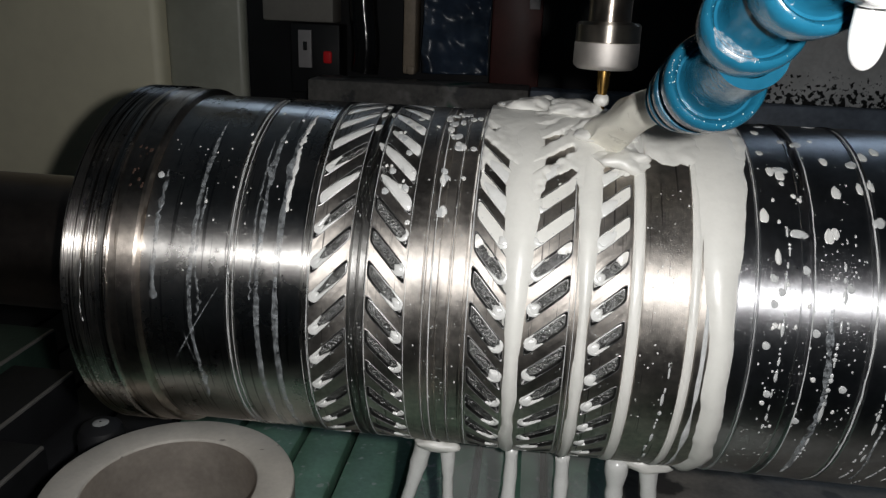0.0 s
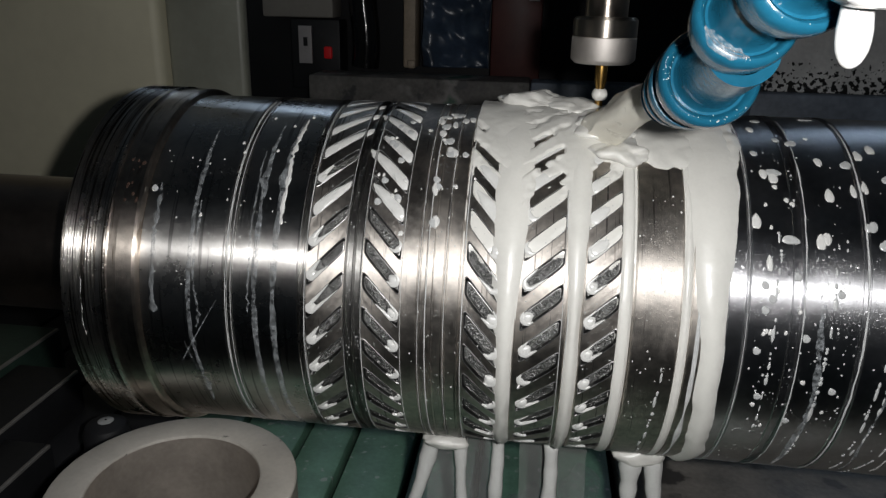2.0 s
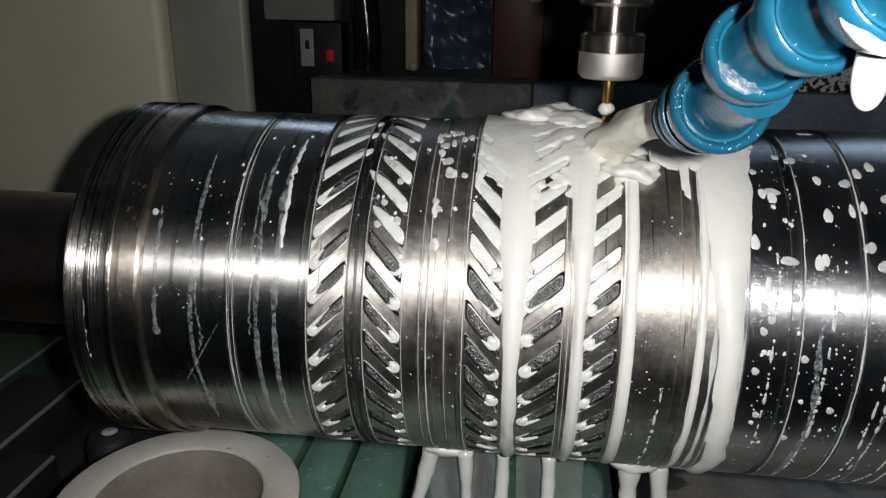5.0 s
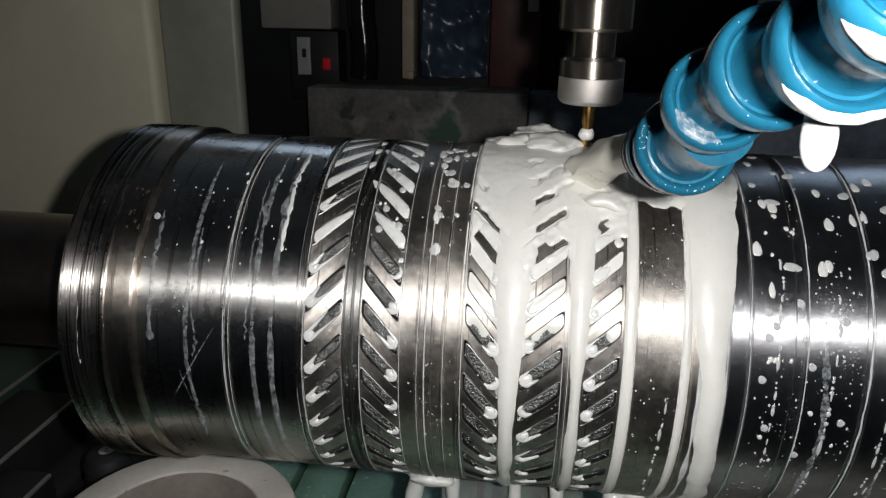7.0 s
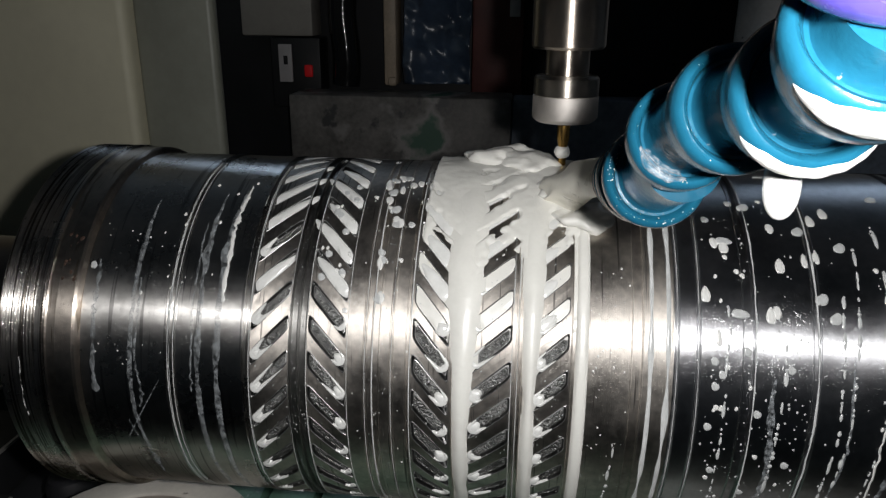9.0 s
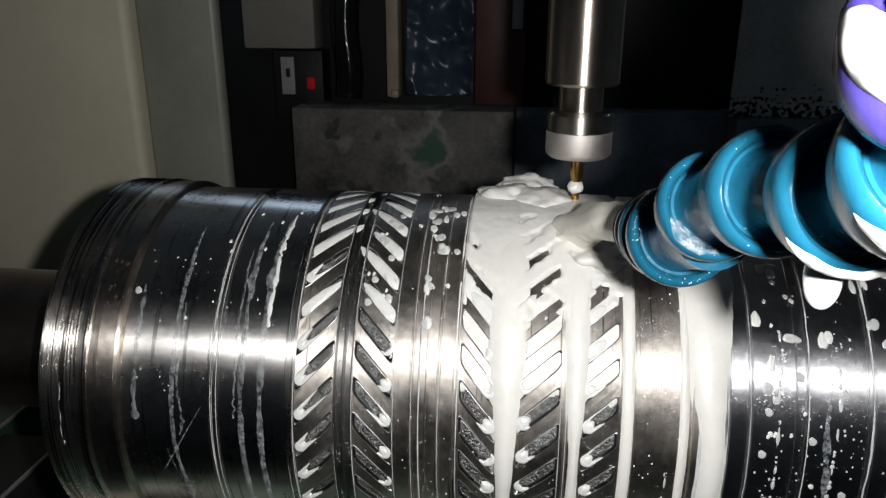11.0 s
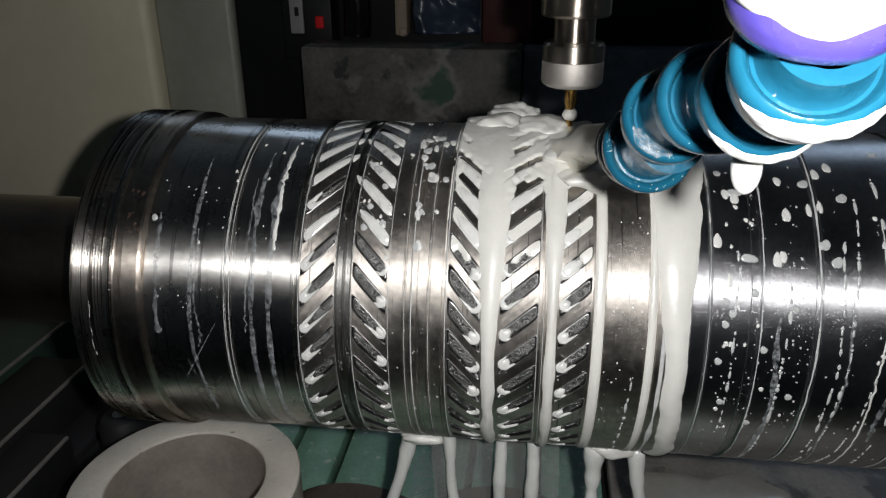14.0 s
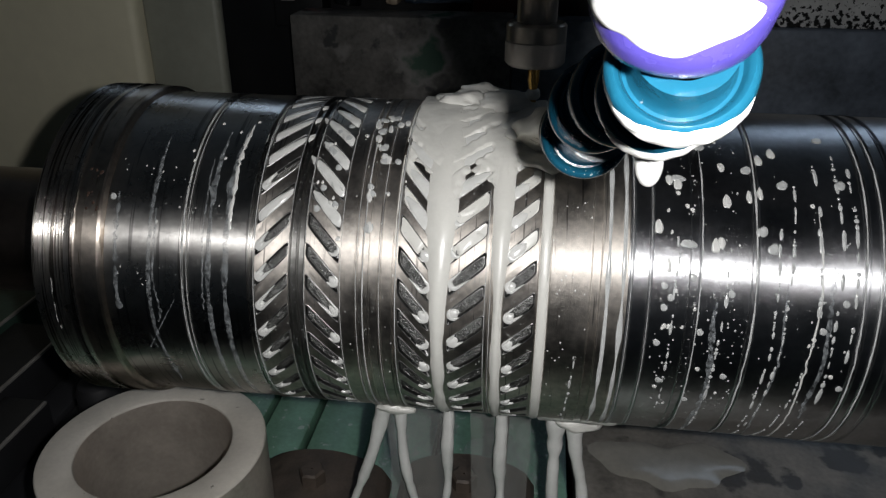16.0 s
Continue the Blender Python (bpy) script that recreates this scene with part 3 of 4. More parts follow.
def speck_cloud(name, count, boxes, size, mat, seed, label, rad=R):
    """Very small droplets, too many to count, joined in one mesh."""
    rnd = random.Random(seed)
    verts, faces = [], []
    for _ in range(count):
        x0, x1, a0, a1 = rnd.choice(boxes)
        x, arc, s = rnd.uniform(x0, x1), math.radians(rnd.uniform(a0, a1)), size * rnd.uniform(0.4, 1.3) ** 2
        b = len(verts)
        st = rnd.uniform(1, 1.6)
        verts.append(drape(x, arc, rad + s * 0.5))
        for k in range(7):
            a = 2 * math.pi * k / 7
            verts.append(drape(x + s * math.cos(a), arc + st * s * math.sin(a) / R, rad - 0.00003))
        faces += [(b, b + 1 + k, b + 1 + (k + 1) % 7) for k in range(7)]
    ob = mesh(name, verts, faces, mat, roller, label, 180)
    return tagged(ob, kind="stuff")


speck_cloud("fine_spray", 420, [(0.060, 0.069, -45, 80), (0.0725, 0.086, -45, 80), (0.0725, 0.086, -20, 40), (0.088, 0.115, -40, 90)], 0.00022, THIN_MILK, 5, "fine milky droplets on the steel")
speck_cloud("fine_spray", 260, [(-0.105, -0.06, 15, 60), (-0.03, -0.0145, -40, 80), (0.031, 0.042, -20, 50)], 0.00020, MILK, 6, "fine milky droplets on the steel")
speck_cloud("fine_spray", 1500, [(xm - half, xm + half, -60, 70) for xm, half, length, rad, lean, phase in ROWS] + [(-0.0257, -0.0192, -60, 60)], 0.00013, THIN_MILK, 17, "fine wet beads on the slotted bands")
speck_cloud("fine_spray", 160, [(-0.0461, -0.0444, -60, 80), (-0.0437, -0.0421, -60, 80)], 0.00016, THIN_MILK, 27, "fine wet beads in the grooves", R - 0.0010)
speck_cloud("fine_spray", 60, [(0.0697, 0.0715, -50, 80)], 0.00022, THIN_MILK, 28, "fine wet beads in the grooves", R - 0.0010)
speck_cloud("rust_spots", 26, [(-0.112, -0.107, 38, 52)], 0.0004, RUST_SPOT, 8, "small brown rust spots", 0.0569)


def run_mark(x, a0, a1, width, seed, mat, drop=False, name="dried_run", sway=1.0, rad=R):
    """A wavering run of coolant down the skin."""
    rnd = random.Random(seed)
    verts, faces = [], []
    n = 70
    off = rnd.uniform(0, 50)
    for i in range(n + 1):
        f = i / n
        arc = math.radians(a0 + (a1 - a0) * f)
        c = x + sway * (0.0016 * noise.noise((f * 3 + off, 0, 0)) + 0.0006 * noise.noise((f * 30 + off, 5, 0)))
        w = width * (0.75 + 0.7 * noise.noise((f * 14 + off, 9, 0))) * min(1, 0.25 + 6 * f) * (1.0 if i < n else 0.05)
        if drop and f > 0.93:
            w = width * 1.7 * math.sqrt(max(0.02, 1 - ((f - 0.965) / 0.035) ** 2))
        for s, h in ((-1, -0.00004), (-0.6, 0.00012), (0, 0.00016), (0.6, 0.00012), (1, -0.00004)):
            verts.append(drape(c + s * w, arc, rad + h))
    for i in range(n):
        for s in range(4):
            faces.append((i * 5 + s, i * 5 + s + 1, i * 5 + s + 6, i * 5 + s + 5))
    return mesh(name, verts, faces, mat, roller, "", 180)


run_mark(-0.1015, 45, 6, 0.0009, 1, FILM, True)
run_mark(-0.0905, 66, -30, 0.0009, 2, FILM)
run_mark(-0.0890, 40, 2, 0.0005, 22, FILM)
run_mark(-0.0715, 70, -50, 0.0011, 3, FILM)
run_mark(-0.0735, 58, 8, 0.0004, 23, FILM)
run_mark(-0.0662, 72, -52, 0.0012, 4, FILM)
run_mark(-0.0655, 74, 34, 0.0008, 14, MILK)
run_mark(-0.1215, 16, -2, 0.00014, 7, THIN_MILK, True, "dried_run", 0.35, 0.0571)
run_mark(0.0470, 78, -68, 0.0008, 31, THIN_MILK, False, "dried_run", 0.1)
run_mark(0.0512, 80, -68, 0.0008, 32, THIN_MILK, False, "dried_run", 0.1)


def bead_trail(x, a0, a1, lean, seed, size=0.00042):
    """A broken trail of small beads that a drop left on its way down, joined in one mesh."""
    rnd = random.Random(seed)
    verts, faces = [], []
    d = a0
    while d > a1:
        f = (a0 - d) / (a0 - a1)
        s, st = size * rnd.uniform(0.4, 1.25), rnd.choice((1.0, 1.2, 1.6, 3.0, 5.0))
        xc = x + lean * f + 0.0010 * noise.noise((f * 5, seed, 0))
        arc, b = math.radians(d), len(verts)
        verts.append(drape(xc, arc, R + 0.00022))
        for ring, h in ((0.6, 0.00017), (1.0, -0.00003)):
            for k in range(10):
                a = 2 * math.pi * k / 10
                w = 1 + 0.25 * noise.noise((math.cos(a), math.sin(a), d))
                verts.append(drape(xc + s * w * ring * math.cos(a), arc + st * s * w * ring * math.sin(a) / R, R + h))
        faces += [(b, b + 1 + k, b + 1 + (k + 1) % 10) for k in range(10)]
        faces += [(b + 1 + k, b + 11 + k, b + 11 + (k + 1) % 10, b + 1 + (k + 1) % 10) for k in range(10)]
        d -= math.degrees(2 * st * s / R) * rnd.uniform(0.8, 1.9)
    return tagged(mesh("bead_trail", verts, faces, THIN_MILK, roller, "broken trail of small milky beads", 180), kind="stuff")


for x, a0, a1, lean, seed, size in ((0.0935, 44, -30, -0.001, 41, 0.00045), (0.0975, 58, -44, -0.004, 42, 0.0005), (0.1035, 66, 20, 0.001, 43, 0.0007), (0.1050, 20, -50, -0.006, 44, 0.0003), (0.1095, 70, -38, 0.0, 45, 0.0006), (0.1130, 64, 4, 0.001, 46, 0.0006), (0.0795, 30, -48, -0.002, 47, 0.00055), (0.0655, 40, -20, 0.0, 48, 0.0004), (0.0390, 0, -48, -0.001, 49, 0.0005)):
    bead_trail(x, a0, a1, lean, seed, size)
run_mark(0.0775, 22, -44, 0.0012, 9, FILM)
run_mark(0.0955, 30, -44, 0.0005, 10, FILM)
run_mark(0.1040, 50, -42, 0.0004, 12, MILK)
run_mark(0.1075, 34, -20, 0.0009, 13, FILM)
# thin pale lines along grooves
for x, w in ((0.0722, 0.00035), (0.0869, 0.0004), (0.1161, 0.0004), (-0.0797, 0.00015), (-0.0576, 0.00015), (0.1201, 0.0004)):
    run_mark(x, 88, -55, 0.8 * w, int(x * 9999), THIN_MILK, False, "pale_groove_line", 0.4)


# thinner pale lines along the edges of bands and grooves
for x, w in ((-0.0593, 0.00016), (-0.0573, 0.00022), (-0.0465, 0.00020), (-0.0440, 0.00014), (-0.0417, 0.00022), (-0.0308, 0.00014), (-0.0260, 0.00014), (-0.0240, 0.00030), (-0.0190, 0.00014), (-0.0142, 0.00035), (0.0123, 0.00016), (0.0138, 0.00016), (0.0533, 0.00016), (0.0586, 0.00014), (-0.0800, 0.00018), (-0.0785, 0.00012)):
    run_mark(x, 89, -70, 0.8 * w, int(-x * 99999), THIN_MILK, False, "pale_edge_line", 0.1)


# ---------------------------------------------------------------- bearings for the roller
head = thing("rotary_head", "dark rotary axis head that holds the shaft", "rotary table")
part("body", box(-0.46, -0.345, -0.09, 0.09, 0.0005, 0.24, 0.01), BLACK, head)
turned("chuck", [(0, 0.001), (0, 0.05), (0.03, 0.05), (0.03, 0.024)], SHAFT_STEEL, head, m=pose(-0.345, 0, AXIS, 0, 90, 0))
tail = thing("tailstock", "dark tailstock that holds the far end of the shaft", "tailstock")
part("body", box(0.300, 0.36, -0.05, 0.05, 0.0035, 0.20, 0.01), BLACK, tail)


# ---------------------------------------------------------------- foam that flows over the roller (slides with the table)
def smooth(a, b, v):
    t = min(1.0, max(0.0, (v - a) / (b - a)))
    return t * t * (3 - 2 * t)


def foam_skin(name, parent, x0, x1, a0, a1, height, step=0.00045, low=-0.0006):
    """A sheet over the roller whose thickness is height(x, degrees); where it falls below the skin it ends."""
    nx, na = int((x1 - x0) / step), int(math.radians(a1 - a0) * R / step)
    h = {}
    verts, faces, ids = [], [], {}
    for i in range(nx + 1):
        x = x0 + (x1 - x0) * i / nx
        for j in range(na + 1):
            d = a0 + (a1 - a0) * j / na
            v = height(x, d) - 0.0016 * (1 - smooth(0, 7, d - a0 - 3 - 4 * nz(x, 0, 300, a0))) - 0.0025 * smooth(-12, 0, d - a1 + 4 + 5 * nz(x, 0, 220, a1))
            h[i, j] = v
            ids[i, j] = len(verts)
            verts.append(drape(x, math.radians(d), R + max(v, low - 0.0004)))
    for i in range(nx):
        for j in range(na):
            q = ((i, j), (i + 1, j), (i + 1, j + 1), (i, j + 1))
            if max(h[k] for k in q) > low:
                faces.append(tuple(ids[k] for k in q))
    used = sorted({k for f in faces for k in f})
    remap = {k: n for n, k in enumerate(used)}
    ob = mesh(name, [verts[k] for k in used], [tuple(remap[k] for k in f) for f in faces], FOAM, parent, "", 180)
    return ob


def nz(x, d, s, seed=0.0):
    a = math.radians(d) * R
    return noise.noise((x * s, a * s, seed))


def cap_foam(x, d):
    """Thick foam on top of the slotted bands."""
    edge = 54 + 16 * nz(x, 0, 160, 2) + 7 * nz(x, d, 420, 3)
    edge -= 22 * math.exp(-((x + 0.001) / 0.004) ** 2) + 10 * math.exp(-((x - 0.015) / 0.004) ** 2)
    cap = 0.0011 * smooth(edge - 4, edge + 10, d) + 0.0006 * smooth(66, 90, d)
    cap *= smooth(-0.0142, -0.0136, x) * (1 - smooth(0.0265, 0.0300, x))
    cap += 0.0006 * smooth(edge, edge + 14, d) * nz(x, d * 0.5, 170, 8) + 0.00010 * smooth(edge, edge + 14, d) * nz(x, d, 420, 9)
    # the foam is torn open here and there over the lands between the slots
    for xm, half, length, rad, lean, phase in ROWS[2:]:
        if abs(x - xm) < half + 0.0008:
            turn = (d - phase - math.degrees(math.tan(math.radians(lean)) * (x - xm) / R)) / math.degrees(STEP)
            land = smooth(0.28, 0.38, abs(((turn - 0.5) % 1.0) - 0.5) + 0.10 * nz(x, d, 420, 31))
            cap -= 0.0024 * land * smooth(-0.05, 0.12, nz(x, d, 95, 23)) * (1 - smooth(80, 92, d)) * (1 - smooth(46, 56, d) if xm > 0.02 else 1 - 0.7 * smooth(64, 74, d))
    return max(cap, -0.0002) - 0.0003 + 0.00004 * nz(x, d, 700, 7)


def run_a(x, d):
    width = 0.0020 + 0.0026 * smooth(0, 45, d) + 0.0008 * nz(x * 0.3, d, 60, 4)
    return 0.0011 * (1 - ((x + 0.0015 - 0.0006 * nz(0, d, 100, 5)) / width) ** 2) + 0.00008 * nz(x, d, 400, 7)


def run_b(x, d):
    width = 0.0016 + 0.0014 * smooth(10, 50, d) + 0.0005 * nz(x * 0.2, d, 60, 6)
    return 0.0010 * (1 - ((x - 0.0161) / width) ** 2) + 0.00008 * nz(x, d, 400, 7)


def run_c(x, d):
    return 0.0005 * (1 - ((x - 0.0290) / 0.0015) ** 4) + 0.00005 * nz(x, d, 500, 7)


def sheet_foam(x, d):
    edge = 56 + 5 * nz(x, 0, 200, 12)
    top = 0.0010 * smooth(edge, edge + 8, d) * smooth(0.0300, 0.0312, x) * (1 - smooth(0.0560, 0.0595, x + 0.0015 * nz(0, d, 200, 11)))
    return top - 0.0003 + 0.00006 * nz(x, d, 400, 15) + (0.0004 * nz(x, d, 250, 16) if d > 50 else 0)


def broad_run(x, d):
    mid = 0.0497 + 0.0035 * smooth(40, -50, d) + 0.0012 * nz(0, d, 70, 13)
    half = 0.0030 + 0.0042 * smooth(5, 62, d) + 0.0007 * nz(0, d, 190, 14)
    return 0.0013 * (1 - ((x - mid) / half) ** 2) + 0.00006 * nz(x, d, 400, 15)


def thin_run(x, d):
    return 0.0004 * (1 - ((x - 0.0436) / 0.0010) ** 2) + 0.00008 * nz(x, d, 500, 17)


foam_front = thing("coolant_foam", "thick cream white coolant foam flowing over the slotted roller", "foam", at=(0, 0, AXIS))
foam_skin("cap", foam_front, -0.0150, 0.0312, 20, 125, cap_foam)
foam_skin("run", foam_front, -0.0080, 0.0050, -105, 100, run_a)
foam_skin("run", foam_front, 0.0120, 0.0200, -105, 100, run_b)
foam_skin("run", foam_front, 0.0270, 0.0312, -105, 100, run_c)
foam_right = thing("coolant_foam", "broad cream white run of foam over plain steel", "foam", at=(0, 0, AXIS))
foam_skin("sheet", foam_right, 0.0296, 0.0612, 40, 118, sheet_foam)
foam_skin("run", foam_right, 0.0400, 0.0612, -105, 100, broad_run)
foam_skin("run", foam_right, 0.0420, 0.0452, -102, 90, thin_run)


def lump(name, label, centre, axes, seed, rough=0.35, sub=4):
    """An uneven lump of foam."""
    bm = bmesh.new()
    bmesh.ops.create_icosphere(bm, subdivisions=sub, radius=1)
    for v in bm.verts:
        p = v.co.copy()
        k = 1 + 0.8 * rough * noise.fractal((p.x * 1.5 + seed, p.y * 1.5, p.z * 1.5), 1.1, 2.0, 3)
        v.co = Vector((p.x * axes[0] * k, p.y * axes[1] * k, p.z * axes[2] * k))
    ob = part(name, bm, FOAM, None, "", 180)
    ob.location = centre
    return tagged(ob, label, "foam")


splash = lump("foam_splash", "torn cream white foam thrown up beside the cutter", (-0.002, 0.004, AXIS + 0.0545), (0.011, 0.008, 0.0046), 3.0, 0.40)
splash_back = lump("foam_splash", "torn cream white foam thrown up beside the cutter", (0.010, 0.002, AXIS + 0.0555), (0.010, 0.009, 0.0036), 8.0, 0.35)
impact_front = lump("foam_splash", "cream white foam heaped where the jet strikes", (0.0250, -0.0250, AXIS + 0.0465), (0.0080, 0.0080, 0.0038), 31.0, 0.45)
impact = lump("foam_splash", "cream white foam heaped where the jet strikes", (0.0205, -0.0150, AXIS + 0.0520), (0.0110, 0.0090, 0.0040), 12.0, 0.45)
splash_far = lump("foam_splash", "torn cream white foam thrown up beside the cutter", (0.003, 0.018, AXIS + 0.0535), (0.0100, 0.0080, 0.0052), 15.0, 0.40)
tool_foam = lump("foam_ball", "small ball of foam clinging to the turning cutter", (0.0195, 0, AXIS + 0.0602), (0.0024, 0.0024, 0.0021), 5.0, 0.15, sub=3)

# jet from the nozzle's mouth down on to the roller
TIP = Vector((0.0285, -0.0695, AXIS + 0.0684))
AIM = Vector((0.0165, -0.0090, AXIS + 0.0440))
path = [TIP.lerp(AIM, f) + Vector((0, 0, 0.0045 * math.sin(math.pi * f))) for f in [i / 48 for i in range(49)]]
v, f = tube(path, [0.0045 + 0.0017 * (i / 48) ** 1.6 for i in range(49)], 48)
along = (AIM - TIP).normalized()


def torn(p):
    """Ridges that run with the jet, torn wider towards its end."""
    f = max(0.0, min(1.0, (p - TIP).dot(along) / (AIM - TIP).length))
    q = p - along * (p - TIP).dot(along) * 0.72
    return p + (0.0010 + 0.0024 * f) * noise.noise_vector(q * 190) + 0.0003 * noise.noise_vector(q * 420)


v = [tuple(torn(Vector(p))) for p in v]
jet = tagged(mesh("coolant_jet", v, f, JET_MILK, None, "", 180), "cream white jet of foaming coolant from the hose", "coolant jet")


def strand(x, y, top, bottom, rad, seed, lean=0.0):
    """A strand of milky coolant falling from the roller's underside."""
    rnd = random.Random(seed)
    off = rnd.uniform(0, 90)
    n = 30
    pts, rads = [], []
    for i in range(n + 1):
        f = i / n
        pts.append((x + lean * f * (0.5 + 0.5 * f) + 0.004 * noise.noise((f * 3 + off, 0, 0)) * f, y + 0.002 * noise.noise((f * 4, off, 0)), top + (bottom - top) * f))
        rads.append(0.70 * rad * (1.8 - 1.2 * f) * (1 + 0.6 * noise.noise((f * 4 + off, 3, 0)) + 0.25 * noise.noise((f * 17 + off, 8, 0))))
    v, f = tube(pts, rads, 12)
    return tagged(mesh("coolant_strand", v, f, MILK, None, "", 180), "milky coolant strand falling from the roller", "coolant strand", "strands under the roller")


UNDER = AXIS - 0.0535
def root(x, y, axes, seed):
    return lump("foam_clot", "clot of foam clinging under the roller", (x, y, UNDER - 0.0008), axes, seed, 0.35, sub=3)


def curtain(x0, x1, y, top, bottom, seed):
    """A thin rippled sheet of coolant falling from the roller's underside, thicker along its sides."""
    nx, nzz = 24, 40
    verts, faces = [], []
    for side in (-1, 1):
        for i in range(nx + 1):
            for j in range(nzz + 1):
                f, g = i / nx, j / nzz
                pinch = 1 - 0.12 * g
                x = (x0 + x1) / 2 + (f - 0.5) * (x1 - x0) * pinch + 0.0012 * noise.noise((g * 4, seed, f))
                thick = 0.0002 + 0.0007 * abs(2 * f - 1) ** 8
                verts.append((x, y + side * thick + 0.0016 * noise.noise((f * 3, g * 2.5, seed)), top + (bottom - top) * g))
    s = (nx + 1) * (nzz + 1)
    for i in range(nx):
        for j in range(nzz):
            a = i * (nzz + 1) + j
            q = (a, a + nzz + 1, a + nzz + 2, a + 1)
            faces += [q, tuple(s + k for k in reversed(q))]
    return tagged(mesh("coolant_sheet", verts, faces, CURTAIN, None, "", 180), "thin grey see-through sheet of coolant falling from the roller", "coolant sheet", "sheets under the roller")


STRANDS = [root(-0.0240, -0.019, (0.0078, 0.0036, 0.0024), 21.0), root(0.0425, -0.018, (0.0085, 0.0045, 0.0040), 25.0),
           strand(-0.0280, -0.018, UNDER, 0.0005, 0.0022, 1, -0.030), strand(-0.0185, -0.018, UNDER, 0.0005, 0.0021, 9, 0.010), strand(-0.0010, -0.016, UNDER, 0.0005, 0.0020, 3), strand(0.0150, -0.016, UNDER, 0.0005, 0.0022, 4, 0.002),
           strand(0.0375, -0.017, UNDER, 0.0005, 0.0026, 6, 0.003), strand(0.0475, -0.017, UNDER, 0.0035, 0.0024, 8, 0.016),
           curtain(-0.0265, -0.0030, -0.012, UNDER + 0.001, 0.0005, 2.0), curtain(0.0030, 0.0270, -0.011, UNDER + 0.001, 0.0005, 6.0)]


# ---------------------------------------------------------------- things on the table
def puddle(x, y, z, rx, ry, seed, label, mat=FILM):
    rnd = random.Random(seed)
    n = 40
    ph = [rnd.uniform(0, 6.28) for _ in range(4)]
    verts, faces = [(0, 0, 0.0012)], []
    for i in range(1, 6):
        f = i / 5
        for k in range(n):
            a = 2 * math.pi * k / n
            w = 1 + 0.22 * math.sin(2 * a + ph[0]) + 0.15 * math.sin(3 * a + ph[1]) + 0.08 * math.sin(7 * a + ph[2])
            verts.append((rx * f * w * math.cos(a), ry * f * w * math.sin(a), 0.0012 * math.sqrt(max(0, 1 - f ** 4))))
    faces += [(0, 1 + k, 1 + (k + 1) % n) for k in range(n)]
    for i in range(4):
        a, b = 1 + i * n, 1 + (i + 1) * n
        faces += [(a + k, b + k, b + (k + 1) % n, a + (k + 1) % n) for k in range(n)]
    ob = mesh("coolant_puddle", verts, faces, mat, None, "", 180)
    ob.location = (x, y, z)
    return tagged(ob, label, "puddle", "puddles on the table")


PUDDLES = [puddle(-0.028, 0.060, 0.0002, 0.018, 0.035, 2, "pale grey coolant puddle on green plates"), puddle(0.1000, 0.058, 0.0032, 0.030, 0.020, 8, "pale coolant puddle on the grey casting", PUDDLE),
           puddle(0.012, 0.050, 0.0002, 0.014, 0.030, 3, "thin film of coolant on green plates"),
           puddle(0.034, 0.066, 0.0002, 0.012, 0.026, 6, "pale grey coolant puddle on green plates")]


def bearing_ring():
    """White-faced ring that stands on the table."""
    t = thing("steel_ring", "large steel ring with a dull white face standing on the table", "ring", at=(-0.1166, -0.0287, 0.0))
    top, ro, ri = 0.0637, 0.0427, 0.0294
    turned("face", [(top - 0.0012, ro), (top - 0.0004, ro - 0.0004), (top, ro - 0.0014), (top, ri + 0.0012), (top - 0.0005, ri + 0.0003), (top - 0.0014, ri)], RING_WHITE, t, "dull white face with dark nicks", 128)
    turned("bore", [(top - 0.0014, ri), (0.0005, ri)], RING_BORE, t, "grey machined bore", 128)
    turned("outer_wall", [(0.0005, ri), (0.0005, ro), (top - 0.0012, ro)], RING_BORE, t, "grey machined outside", 128)
    return t


ring = bearing_ring()


def clamp():
    """Arched clamp iron with a dark slot under it."""
    t = thing("clamp_iron", "rusty dark brown arched clamp iron on the table", "clamp")
    bm = bmesh.new()
    n = 14
    x0, x1, y0, y1 = -0.098, -0.034, -0.014, 0.027
    for y in (y0, y1):
        for i in range(n + 1):
            f = i / n
            x = x0 + (x1 - x0) * f
            z = 0.004 + 0.016 * math.sin(math.pi * min(1, max(0, f))) ** 0.5
            bm.verts.new((x, y, z))
            bm.verts.new((x, y, max(0.0005, z - 0.009)))
    bm.verts.ensure_lookup_table()
    s = 2 * (n + 1)
    for i in range(n):
        a = 2 * i
        for q in ((a, a + 2, a + 3, a + 1), (s + a, s + a + 1, s + a + 3, s + a + 2), (a, s + a, s + a + 2, a + 2), (a + 1, a + 3, s + a + 3, s + a + 1)):
            bm.faces.new([bm.verts[k] for k in q])
    for a in (0, 2 * n):
        bm.faces.new([bm.verts[k] for k in (a, a + 1, s + a + 1, s + a)])
    bmesh.ops.bevel(bm, geom=bm.edges[:], offset=0.0006, segments=1, affect="EDGES")
    strap = part("strap", bm, RUST, t)
    turned("nut", [(0.0, 0.001), (0.0, 0.006), (0.006, 0.006), (0.007, 0.005), (0.007, 0.0005)], RUST, strap, m=pose(-0.066, 0.006, 0.0195), n=6)
    return t


